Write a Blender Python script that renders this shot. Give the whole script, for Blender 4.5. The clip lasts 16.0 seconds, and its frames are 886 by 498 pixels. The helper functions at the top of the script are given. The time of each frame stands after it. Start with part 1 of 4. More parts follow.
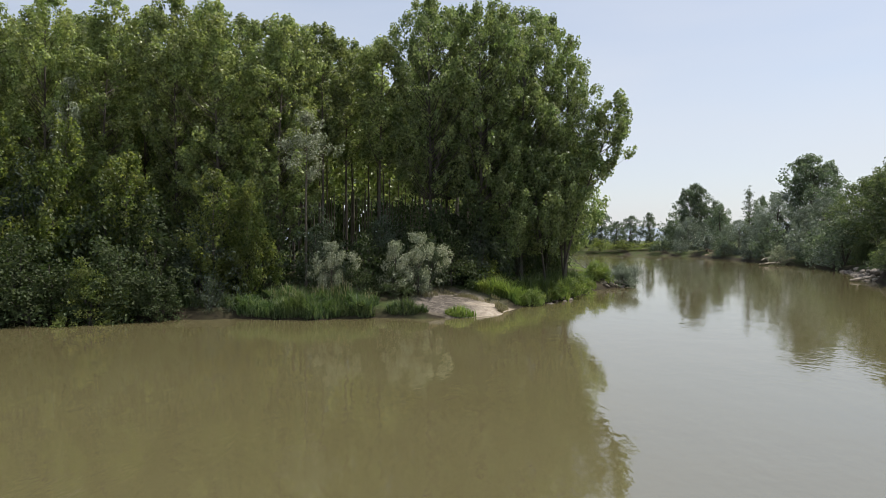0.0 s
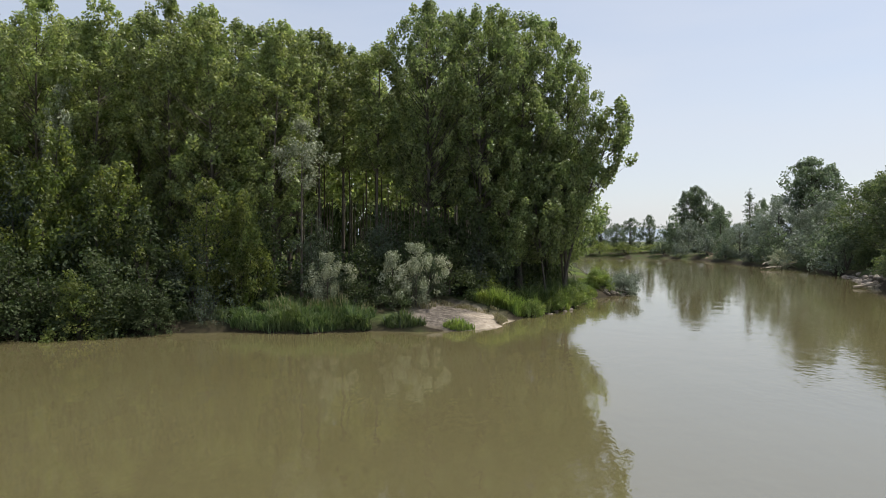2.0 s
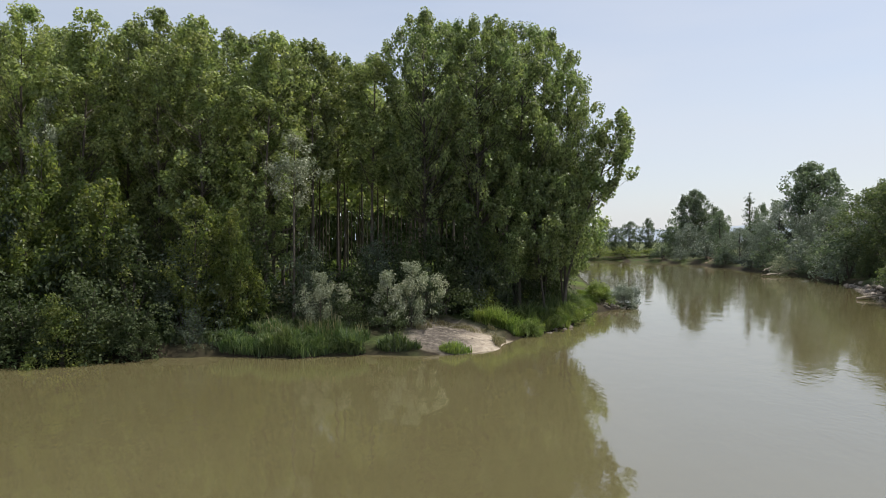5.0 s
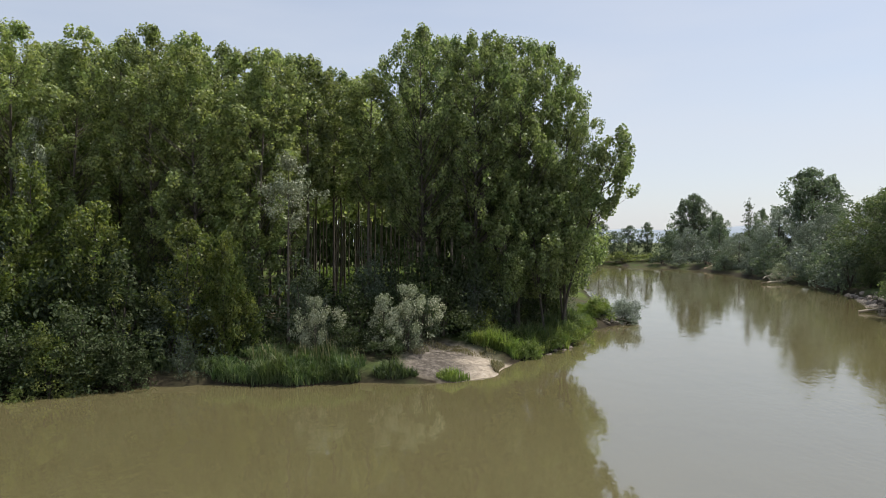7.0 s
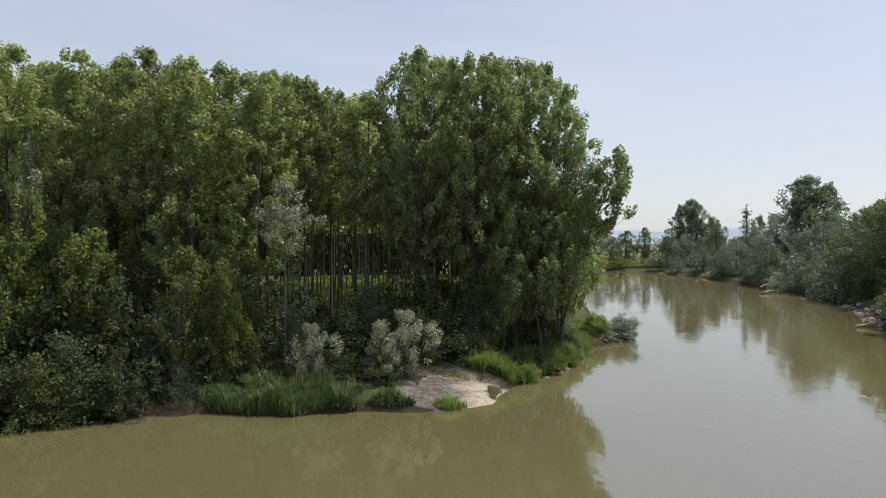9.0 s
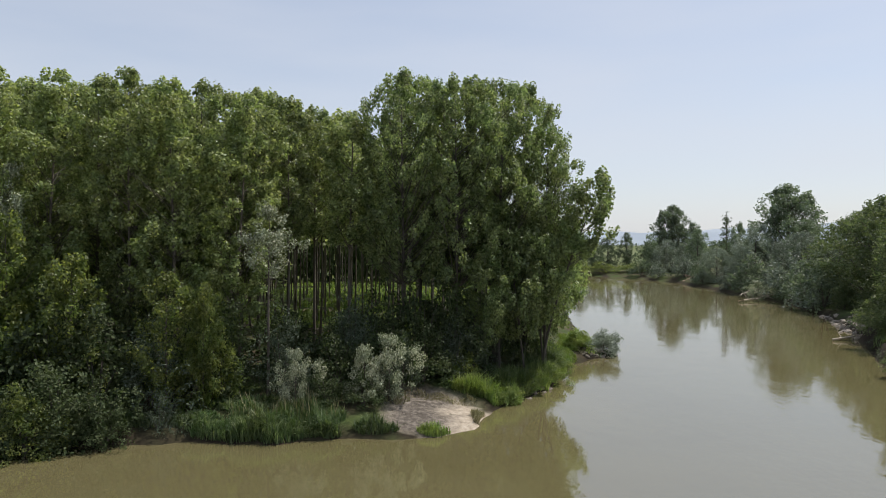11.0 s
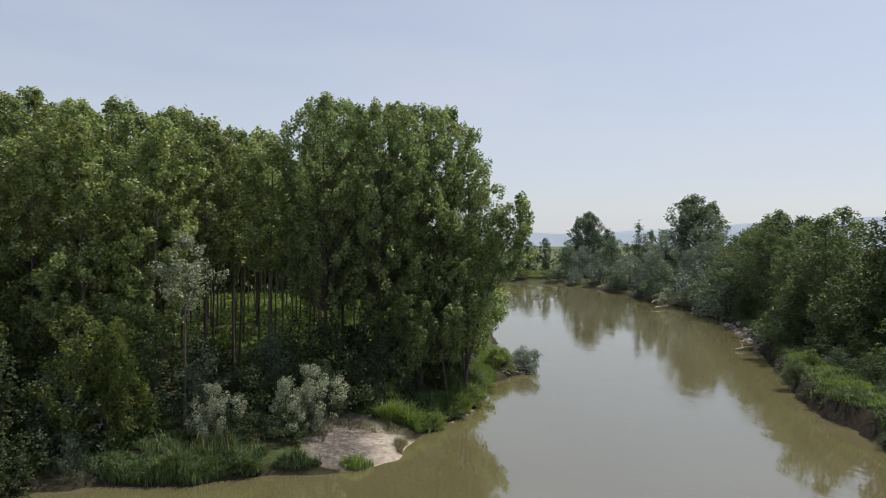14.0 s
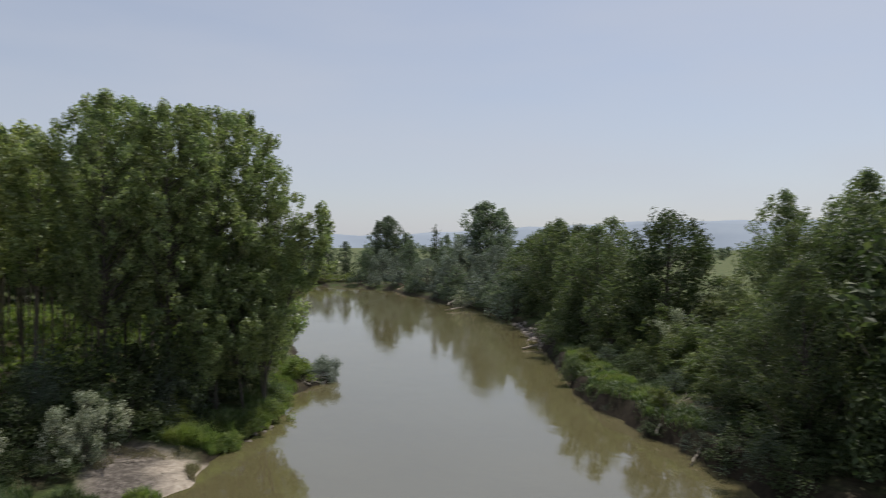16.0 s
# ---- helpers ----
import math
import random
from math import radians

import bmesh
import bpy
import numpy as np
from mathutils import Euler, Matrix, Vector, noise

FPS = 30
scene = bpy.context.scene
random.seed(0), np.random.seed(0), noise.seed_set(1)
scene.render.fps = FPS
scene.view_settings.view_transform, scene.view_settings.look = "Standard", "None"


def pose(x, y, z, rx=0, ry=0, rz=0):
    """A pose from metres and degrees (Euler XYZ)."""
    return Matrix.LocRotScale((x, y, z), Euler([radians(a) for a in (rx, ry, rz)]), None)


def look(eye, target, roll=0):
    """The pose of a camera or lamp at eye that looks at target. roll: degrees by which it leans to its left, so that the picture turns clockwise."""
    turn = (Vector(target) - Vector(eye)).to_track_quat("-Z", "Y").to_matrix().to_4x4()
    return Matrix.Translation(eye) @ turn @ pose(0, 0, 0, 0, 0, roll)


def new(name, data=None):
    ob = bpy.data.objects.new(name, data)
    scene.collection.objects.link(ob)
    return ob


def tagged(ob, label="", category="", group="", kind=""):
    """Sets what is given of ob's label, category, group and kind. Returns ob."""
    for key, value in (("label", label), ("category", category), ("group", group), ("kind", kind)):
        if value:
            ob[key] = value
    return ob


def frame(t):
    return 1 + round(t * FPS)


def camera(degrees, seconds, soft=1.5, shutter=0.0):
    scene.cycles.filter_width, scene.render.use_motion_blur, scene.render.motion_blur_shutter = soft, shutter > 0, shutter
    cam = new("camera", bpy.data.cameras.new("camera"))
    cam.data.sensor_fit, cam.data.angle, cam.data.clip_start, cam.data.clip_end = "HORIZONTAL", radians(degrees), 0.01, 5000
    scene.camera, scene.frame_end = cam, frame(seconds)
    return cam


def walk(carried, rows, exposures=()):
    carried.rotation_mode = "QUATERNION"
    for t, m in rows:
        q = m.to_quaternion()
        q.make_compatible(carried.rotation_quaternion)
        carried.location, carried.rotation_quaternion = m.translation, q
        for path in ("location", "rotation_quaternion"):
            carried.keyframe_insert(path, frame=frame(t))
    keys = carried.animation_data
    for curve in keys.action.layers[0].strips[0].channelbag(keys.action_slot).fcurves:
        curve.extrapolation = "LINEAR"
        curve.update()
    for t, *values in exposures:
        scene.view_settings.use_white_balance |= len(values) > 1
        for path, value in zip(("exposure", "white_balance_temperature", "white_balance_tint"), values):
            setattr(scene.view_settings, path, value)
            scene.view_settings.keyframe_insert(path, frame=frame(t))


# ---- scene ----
cam = camera(65.0, 16.0, soft=0.85, shutter=0.6)
PATH = [
    (0, (0.114, -2.326, 4.766), (-0.038, -0.332, 4.739), 0.2),
    (0.5, (0.115, -2.1, 4.917), (-0.036, -0.106, 4.891), 0.2),
    (1, (0.09, -1.87, 5.045), (-0.06, 0.124, 5.02), 0.2),
    (1.5, (0.136, -1.663, 5.243), (-0.015, 0.331, 5.217), 0.2),
    (2, (0.143, -1.444, 5.406), (-0.008, 0.55, 5.381), 0.2),
    (2.5, (0.159, -1.219, 5.594), (0.008, 0.775, 5.569), 0.3),
    (3, (0.149, -0.983, 5.772), (-0.001, 1.012, 5.747), 0.3),
    (5.5, (0.181, 0.08, 6.894), (0.035, 2.075, 6.87), 0.2),
    (6, (0.182, 0.309, 7.241), (0.037, 2.304, 7.217), 0.2),
    (6.5, (0.165, 0.56, 7.564), (0.021, 2.555, 7.541), 0.2),
    (7, (0.191, 0.736, 7.979), (0.048, 2.731, 7.956), 0.2),
    (7.5, (0.229, 0.77, 8.354), (0.087, 2.765, 8.333), 0.1),
    (8, (0.246, 0.791, 8.782), (0.105, 2.786, 8.762), 0.2),
    (8.5, (0.257, 0.811, 9.153), (0.117, 2.806, 9.134), 0.2),
    (9, (0.226, 0.796, 9.52), (0.089, 2.792, 9.5), 0.2),
    (11.5, (0.163, 0.64, 11.33), (0.091, 2.639, 11.312), 0.3),
    (12, (0.128, 0.619, 11.583), (0.073, 2.618, 11.568), 0.2),
    (12.5, (0.137, 0.572, 11.918), (0.104, 2.572, 11.902), 0.3),
    (13, (0.155, 0.538, 12.249), (0.166, 2.538, 12.232), 0.3),
    (13.5, (0.116, 0.485, 12.552), (0.193, 2.483, 12.536), 0.3),
    (14, (0.116, 0.448, 12.842), (0.252, 2.444, 12.827), 0.3),
    (14.5, (0.115, 0.496, 13.073), (0.321, 2.486, 13.058), 0.3),
    (15, (0.129, 0.622, 13.196), (0.471, 2.592, 13.185), 0.2),
    (15.5, (0.067, 0.667, 13.359), (0.577, 2.601, 13.35), 0.3),
    (16, (0.104, 0.555, 13.52), (0.796, 2.431, 13.512), 0.3),
]
walk(cam, [(t, look(eye, target, roll)) for t, eye, target, roll in PATH],
     [(0, 0.59, 6500, 12), (9, 0.54, 6480, 12), (12.5, 0.46, 6430, 12.5), (14, 0.37, 6390, 13), (15, 0.27, 6370, 13.3), (16, 0.13, 6350, 13.5)])

# ---------------------------------------------------------------- light
SUN_AZ, SUN_EL = radians(58), radians(59)      # clockwise from +y, above the horizon
world = bpy.data.worlds.new("sky")
scene.world = world
world.use_nodes = True
wn, wl = world.node_tree.nodes, world.node_tree.links
wn.clear()
sky = wn.new("ShaderNodeTexSky")
sky.sky_type = "NISHITA"
sky.sun_disc = False
sky.sun_elevation, sky.sun_rotation = SUN_EL, SUN_AZ
sky.air_density, sky.dust_density, sky.ozone_density = 1.0, 1.0, 1.0
bg = wn.new("ShaderNodeBackground")
bg.inputs["Strength"].default_value = 0.091
wout = wn.new("ShaderNodeOutputWorld")
haze = wn.new("ShaderNodeMix")                  # summer haze whitens the clear sky
haze.data_type = "RGBA"
haze.inputs[7].default_value = (5.45, 5.75, 6.2, 1)
way = wn.new("ShaderNodeTexCoord")
split = wn.new("ShaderNodeSeparateXYZ")
wl.new(way.outputs["Generated"], split.inputs[0])
depth = wn.new("ShaderNodeMapRange")            # thickest along the horizon, thinner overhead
depth.inputs["From Min"].default_value, depth.inputs["From Max"].default_value = 0.0, 0.55
depth.inputs["To Min"].default_value, depth.inputs["To Max"].default_value = 0.72, 0.46
wl.new(split.outputs["Z"], depth.inputs["Value"])
veil_map = wn.new("ShaderNodeMapping")
veil_map.inputs["Scale"].default_value = (1.0, 1.6, 5.0)
veil_map.inputs["Rotation"].default_value = (0.2, 0.3, 0.5)
wl.new(way.outputs["Generated"], veil_map.inputs["Vector"])
veil = wn.new("ShaderNodeTexNoise")             # faint high cirrus
veil.inputs["Scale"].default_value, veil.inputs["Detail"].default_value = 2.2, 6.0
wl.new(veil_map.outputs[0], veil.inputs["Vector"])
thick = wn.new("ShaderNodeMath")
thick.operation = "MULTIPLY_ADD"
thick.inputs[1].default_value, thick.use_clamp = 0.5, True
lift = wn.new("ShaderNodeMath")
lift.operation = "SUBTRACT"
lift.inputs[1].default_value = 0.5
wl.new(veil.outputs["Fac"], lift.inputs[0])
wl.new(lift.outputs[0], thick.inputs[0])
wl.new(depth.outputs[0], thick.inputs[2])
wl.new(thick.outputs[0], haze.inputs[0])
wl.new(sky.outputs[0], haze.inputs[6])
wl.new(haze.outputs[2], bg.inputs["Color"])
wl.new(bg.outputs[0], wout.inputs["Surface"])

sun_data = bpy.data.lights.new("sun", "SUN")
sun_data.energy, sun_data.angle, sun_data.color = 3.3, radians(0.8), (1.0, 0.95, 0.86)
sun = new("sun", sun_data)
sun_dir = Vector((math.sin(SUN_AZ) * math.cos(SUN_EL), math.cos(SUN_AZ) * math.cos(SUN_EL), math.sin(SUN_EL)))
sun.rotation_euler = sun_dir.to_track_quat("Z", "Y").to_euler()


# ---------------------------------------------------------------- materials
def material(name):
    m = bpy.data.materials.new(name)
    m.use_nodes = True
    nt = m.node_tree
    bsdf = nt.nodes["Principled BSDF"]
    return m, nt, bsdf, nt.nodes["Material Output"]


def ramp(nt, fac, stops):
    r = nt.nodes.new("ShaderNodeValToRGB")
    els = r.color_ramp.elements
    while len(els) < len(stops):
        els.new(0.5)
    for e, (p, c) in zip(els, stops):
        e.position, e.color = p, (*c, 1)
    nt.links.new(fac, r.inputs[0])
    return r.outputs[0]


def coords(nt, which="Object"):
    return nt.nodes.new("ShaderNodeTexCoord").outputs[which]


def noise_tex(nt, vec, scale, detail=4.0, rough=0.55):
    n = nt.nodes.new("ShaderNodeTexNoise")
    n.inputs["Scale"].default_value, n.inputs["Detail"].default_value = scale, detail
    n.inputs["Roughness"].default_value = rough
    nt.links.new(vec, n.inputs["Vector"])
    return n.outputs["Fac"]


def mixed(nt, fac, a, b, mode="MIX"):
    n = nt.nodes.new("ShaderNodeMix")
    n.data_type, n.blend_type = "RGBA", mode
    for key, v in ((0, fac), (6, a), (7, b)):
        if isinstance(v, (int, float)):
            n.inputs[key].default_value = v
        elif isinstance(v, tuple):
            n.inputs[key].default_value = (*v, 1)
        else:
            nt.links.new(v, n.inputs[key])
    return n.outputs[2]


def bumped(nt, bsdf, fac, strength, distance):
    b = nt.nodes.new("ShaderNodeBump")
    b.inputs["Strength"].default_value, b.inputs["Distance"].default_value = strength, distance
    nt.links.new(fac, b.inputs["Height"])
    nt.links.new(b.outputs[0], bsdf.inputs["Normal"])


def leaf_material(name, dark, mid, light, through_tint, rough=0.38, translucent=0.56, gloss=0.36):
    m, nt, bsdf, out = material(name)
    geo = nt.nodes.new("ShaderNodeNewGeometry")
    info = nt.nodes.new("ShaderNodeObjectInfo")
    col = ramp(nt, geo.outputs["Random Per Island"], [(0.0, dark), (0.55, mid), (1.0, light)])
    patch = noise_tex(nt, coords(nt), 0.55, 2.0)
    hue = nt.nodes.new("ShaderNodeHueSaturation")
    tone = nt.nodes.new("ShaderNodeMapRange")
    tone.inputs["To Min"].default_value, tone.inputs["To Max"].default_value = 0.98, 1.42
    nt.links.new(info.outputs["Random"], tone.inputs["Value"])
    nt.links.new(tone.outputs[0], hue.inputs["Value"])
    shift = nt.nodes.new("ShaderNodeMapRange")
    shift.inputs["From Min"].default_value, shift.inputs["From Max"].default_value = 0.3, 0.7
    shift.inputs["To Min"].default_value, shift.inputs["To Max"].default_value = 0.475, 0.52
    nt.links.new(patch, shift.inputs["Value"])
    nt.links.new(shift.outputs[0], hue.inputs["Hue"])
    nt.links.new(col, hue.inputs["Color"])
    nt.links.new(hue.outputs[0], bsdf.inputs["Base Color"])
    bsdf.inputs["Roughness"].default_value = rough
    bsdf.inputs["Specular IOR Level"].default_value = gloss
    tr = nt.nodes.new("ShaderNodeBsdfTranslucent")
    nt.links.new(mixed(nt, 1.0, hue.outputs[0], through_tint, "MULTIPLY"), tr.inputs["Color"])
    mix = nt.nodes.new("ShaderNodeMixShader")
    mix.inputs[0].default_value = translucent
    nt.links.new(bsdf.outputs[0], mix.inputs[1])
    nt.links.new(tr.outputs[0], mix.inputs[2])
    nt.links.new(mix.outputs[0], out.inputs["Surface"])
    return m


def bark_material(name, dark, light):
    m, nt, bsdf, out = material(name)
    mp = nt.nodes.new("ShaderNodeMapping")
    mp.inputs["Scale"].default_value = (1, 1, 0.18)
    nt.links.new(coords(nt), mp.inputs["Vector"])
    grain = noise_tex(nt, mp.outputs[0], 9.0, 5.0, 0.65)
    stains = noise_tex(nt, coords(nt), 0.9, 3.0)
    base = ramp(nt, grain, [(0.3, dark), (0.7, light)])
    nt.links.new(mixed(nt, 0.35, base, ramp(nt, stains, [(0.35, dark), (0.65, light)])), bsdf.inputs["Base Color"])
    bsdf.inputs["Roughness"].default_value = 0.9
    bumped(nt, bsdf, grain, 0.6, 0.03)
    return m


M_POPLAR = leaf_material("poplar_leaves", (0.07, 0.093, 0.04), (0.153, 0.188, 0.08), (0.248, 0.284, 0.138), (1.7, 1.75, 1.0), 0.42, 0.46, 0.5)
M_POPLAR_OLIVE = leaf_material("olive_poplar_leaves", (0.083, 0.107, 0.044), (0.17, 0.208, 0.086), (0.268, 0.304, 0.142), (1.7, 1.75, 1.0), 0.42, 0.46, 0.5)
M_POPLAR_DEEP = leaf_material("dark_poplar_leaves", (0.07, 0.095, 0.041), (0.148, 0.184, 0.08), (0.242, 0.28, 0.142), (1.75, 1.9, 1.1), 0.42, 0.46, 0.5)
M_SILVER = leaf_material("silver_willow_leaves", (0.13, 0.152, 0.09), (0.24, 0.264, 0.175), (0.45, 0.47, 0.36), (1.1, 1.2, 0.8), 0.5, 0.25)
M_WILLOW = leaf_material("grey_willow_leaves", (0.088, 0.108, 0.083), (0.145, 0.17, 0.14), (0.215, 0.24, 0.208), (1.2, 1.35, 0.85), 0.5, 0.28)
# willow leaves again, darkened so the colour holds the left bank's shade
M_WILLOW_SHADED = leaf_material("shaded_willow_leaves", (0.045, 0.06, 0.04), (0.075, 0.095, 0.068), (0.12, 0.14, 0.105), (1.2, 1.35, 0.85), 0.7, 0.3, 0.12)
M_SHRUB = leaf_material("shrub_leaves", (0.06, 0.082, 0.026), (0.104, 0.134, 0.045), (0.165, 0.19, 0.078), (1.8, 1.8, 0.9), 0.42, 0.56, 0.4)
# leaves darkened to carry shade in their colour; the conifer shares them
M_SHADE_DARK = leaf_material("shade_dark_leaves", (0.03, 0.042, 0.017), (0.05, 0.069, 0.03), (0.082, 0.102, 0.048), (1.2, 1.4, 0.8), 0.6, 0.32, 0.2)
M_BROAD = leaf_material("broadleaf_leaves", (0.046, 0.063, 0.03), (0.08, 0.103, 0.05), (0.132, 0.152, 0.083), (1.5, 1.65, 0.9), 0.5, 0.45, 0.35)
# green turned greyer and bluer, so distance haze sits in the leaf colour
M_FAR_HAZED = leaf_material("hazed_far_leaves", (0.058, 0.076, 0.05), (0.1, 0.124, 0.086), (0.155, 0.18, 0.135), (1.4, 1.6, 1.0), 0.55, 0.42, 0.3)
M_VINE = leaf_material("vine_leaves", (0.055, 0.078, 0.028), (0.096, 0.124, 0.048), (0.155, 0.182, 0.08), (1.5, 1.6, 0.85), 0.5, 0.42, 0.3)
M_PALE = leaf_material("pale_thicket_leaves", (0.09, 0.108, 0.052), (0.15, 0.172, 0.088), (0.22, 0.245, 0.14), (1.3, 1.4, 0.9), 0.55, 0.4, 0.25)
M_GRASS = leaf_material("tall_grass", (0.036, 0.056, 0.0213), (0.066, 0.096, 0.0387), (0.13, 0.155, 0.0813), (1.5, 1.7, 0.8), 0.5, 0.35)
# lighter copy of the grass with sunlight put into its colour
M_GRASS_SUN = leaf_material("sunlit_grass", (0.066, 0.095, 0.028), (0.118, 0.158, 0.046), (0.19, 0.225, 0.082), (1.5, 1.7, 0.8), 0.5, 0.4, 0.3)
M_DRYGRASS = leaf_material("dry_grass", (0.12, 0.12, 0.0562), (0.2, 0.19, 0.1), (0.33, 0.29, 0.188), (1.2, 1.2, 0.8), 0.6, 0.3)
M_BARK = bark_material("poplar_bark", (0.055, 0.045, 0.034), (0.165, 0.14, 0.11))
M_BARK_DARK = bark_material("dark_bark", (0.04, 0.034, 0.027), (0.12, 0.105, 0.085))
M_DRIFT = bark_material("driftwood", (0.20, 0.17, 0.13), (0.42, 0.37, 0.30))


def ground_material():
    m, nt, bsdf, out = material("river_bank_soil")
    vec = coords(nt)
    fine = noise_tex(nt, vec, 3.0, 6.0, 0.65)
    broad = noise_tex(nt, vec, 0.25, 4.0)
    grass = ramp(nt, fine, [(0.25, (0.022, 0.036, 0.012)), (0.5, (0.05, 0.072, 0.022)), (0.8, (0.095, 0.11, 0.038))])
    litter = ramp(nt, fine, [(0.3, (0.036, 0.03, 0.02)), (0.7, (0.09, 0.075, 0.044))])
    col = mixed(nt, ramp(nt, broad, [(0.38, (0, 0, 0)), (0.6, (1, 1, 1))]), litter, grass)
    for key, stops in (("field", [(0.3, (0.075, 0.105, 0.04)), (0.7, (0.14, 0.145, 0.065))]),
                       # brighter grass colour, used to paint sun patches on the plantation floor
                       ("meadow", [(0.3, (0.06, 0.095, 0.014)), (0.7, (0.12, 0.16, 0.026))]),
                       # bank mud, darkened further to include the shade under the banks
                       ("shaded_mud", [(0.3, (0.018, 0.014, 0.01)), (0.7, (0.042, 0.033, 0.022))]),
                       ("sand", [(0.25, (0.22, 0.18, 0.14)), (0.5, (0.36, 0.31, 0.245)), (0.75, (0.5, 0.44, 0.36))]),
                       # grey tones that paint the dappled shade on the sand
                       ("silt_shade", [(0.3, (0.05, 0.043, 0.036)), (0.5, (0.1, 0.087, 0.074)), (0.72, (0.24, 0.21, 0.18))])):
        a = nt.nodes.new("ShaderNodeAttribute")
        a.attribute_name = key
        col = mixed(nt, a.outputs["Fac"], col, ramp(nt, fine if key != "field" else broad, stops))
    nt.links.new(col, bsdf.inputs["Base Color"])
    bsdf.inputs["Roughness"].default_value = 0.95
    bsdf.inputs["Specular IOR Level"].default_value = 0.12
    bumped(nt, bsdf, fine, 0.7, 0.08)
    return m


def water_material():
    m, nt, bsdf, out = material("muddy_river_water")
    vec = coords(nt)
    silt_shade = noise_tex(nt, vec, 0.06, 3.0)
    nt.links.new(ramp(nt, silt_shade, [(0.3, (0.116, 0.101, 0.047)), (0.7, (0.138, 0.122, 0.06))]), bsdf.inputs["Base Color"])
    bsdf.inputs["IOR"].default_value = 2.8
    bsdf.inputs["Roughness"].default_value = 0.05
    mp = nt.nodes.new("ShaderNodeMapping")
    mp.inputs["Scale"].default_value = (1.0, 0.55, 1.0)
    mp.inputs["Rotation"].default_value = (0, 0, radians(-20))
    nt.links.new(vec, mp.inputs["Vector"])
    ripple = noise_tex(nt, mp.outputs[0], 3.4, 2.0, 0.5)
    swell = noise_tex(nt, mp.outputs[0], 0.6, 2.0, 0.5)
    calm = ramp(nt, noise_tex(nt, vec, 0.09, 2.0), [(0.42, (0.15, 0.15, 0.15)), (0.64, (0.85, 0.85, 0.85))])
    mul = nt.nodes.new("ShaderNodeMath")
    mul.operation = "MULTIPLY"
    nt.links.new(ripple, mul.inputs[0])
    nt.links.new(calm, mul.inputs[1])
    add = nt.nodes.new("ShaderNodeMath")
    add.operation = "MULTIPLY_ADD"
    add.inputs[1].default_value = 1.2
    nt.links.new(swell, add.inputs[0])
    nt.links.new(mul.outputs[0], add.inputs[2])
    bumped(nt, bsdf, add.outputs[0], 1.0, 0.012)
    return m


def stone_material():
    m, nt, bsdf, out = material("river_stone")
    info = nt.nodes.new("ShaderNodeObjectInfo")
    base = ramp(nt, info.outputs["Random"], [(0.0, (0.14, 0.12, 0.10)), (1.0, (0.34, 0.295, 0.25))])
    n = noise_tex(nt, coords(nt), 6.0, 5.0)
    nt.links.new(mixed(nt, 0.4, base, ramp(nt, n, [(0.3, (0.10, 0.085, 0.07)), (0.7, (0.38, 0.33, 0.28))])), bsdf.inputs["Base Color"])
    bsdf.inputs["Roughness"].default_value = 0.85
    bumped(nt, bsdf, n, 0.5, 0.05)
    return m


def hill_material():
    m, nt, bsdf, out = material("hazed_wooded_hills")
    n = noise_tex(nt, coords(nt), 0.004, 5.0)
    # blue-grey base colour stands in for haze over the woods
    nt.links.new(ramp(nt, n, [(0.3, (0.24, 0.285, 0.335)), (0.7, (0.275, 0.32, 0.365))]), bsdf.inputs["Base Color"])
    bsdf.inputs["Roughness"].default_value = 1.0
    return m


M_GROUND, M_WATER, M_STONE, M_HILL = ground_material(), water_material(), stone_material(), hill_material()


# ---------------------------------------------------------------- mesh helpers
def quads_mesh(name, verts, faces, mat, smooth=False):
    """A mesh from arrays: verts (n, 3), faces (m, 3 or 4)."""
    me = bpy.data.meshes.new(name)
    k = faces.shape[1]
    me.vertices.add(len(verts))
    me.vertices.foreach_set("co", np.ascontiguousarray(verts, dtype=np.float32).ravel())
    me.loops.add(faces.size)
    me.loops.foreach_set("vertex_index", np.ascontiguousarray(faces, dtype=np.int32).ravel())
    me.polygons.add(len(faces))
    me.polygons.foreach_set("loop_start", np.arange(0, faces.size, k, dtype=np.int32))
    me.polygons.foreach_set("use_smooth", np.full(len(faces), smooth))
    me.update(calc_edges=True)
    me.validate()
    me.materials.append(mat)
    return me


def unit(v):
    return v / np.maximum(np.linalg.norm(v, axis=-1, keepdims=True), 1e-9)


def leaf_arrays(rng, centres, radii, counts, size, ratio=0.75, up=0.75, droop=0.5):
    """Folded leaf blades round clump centres; radii (k, 3)."""
    idx = np.repeat(np.arange(len(centres)), counts)
    n = len(idx)
    way = unit(rng.normal(size=(n, 3)))
    p = centres[idx] + radii[idx] * way * (rng.random((n, 1)) ** 0.36)
    nrm = unit(rng.normal(size=(n, 3)) * 0.8 + way * 0.55 + np.array([0, 0, up]))
    axis = rng.normal(size=(n, 3)) + np.array([0, 0, -droop])
    axis = unit(axis - nrm * (axis * nrm).sum(1, keepdims=True))
    side = np.cross(nrm, axis)
    ln = size * rng.uniform(0.65, 1.3, (n, 1))
    wd = ln * ratio * 0.5
    v = np.stack([p, p + axis * ln * 0.42 + side * wd + nrm * wd * 0.3, p + axis * ln, p + axis * ln * 0.42 - side * wd + nrm * wd * 0.3], 1)
    return v.reshape(-1, 3), np.arange(4 * n).reshape(-1, 4)


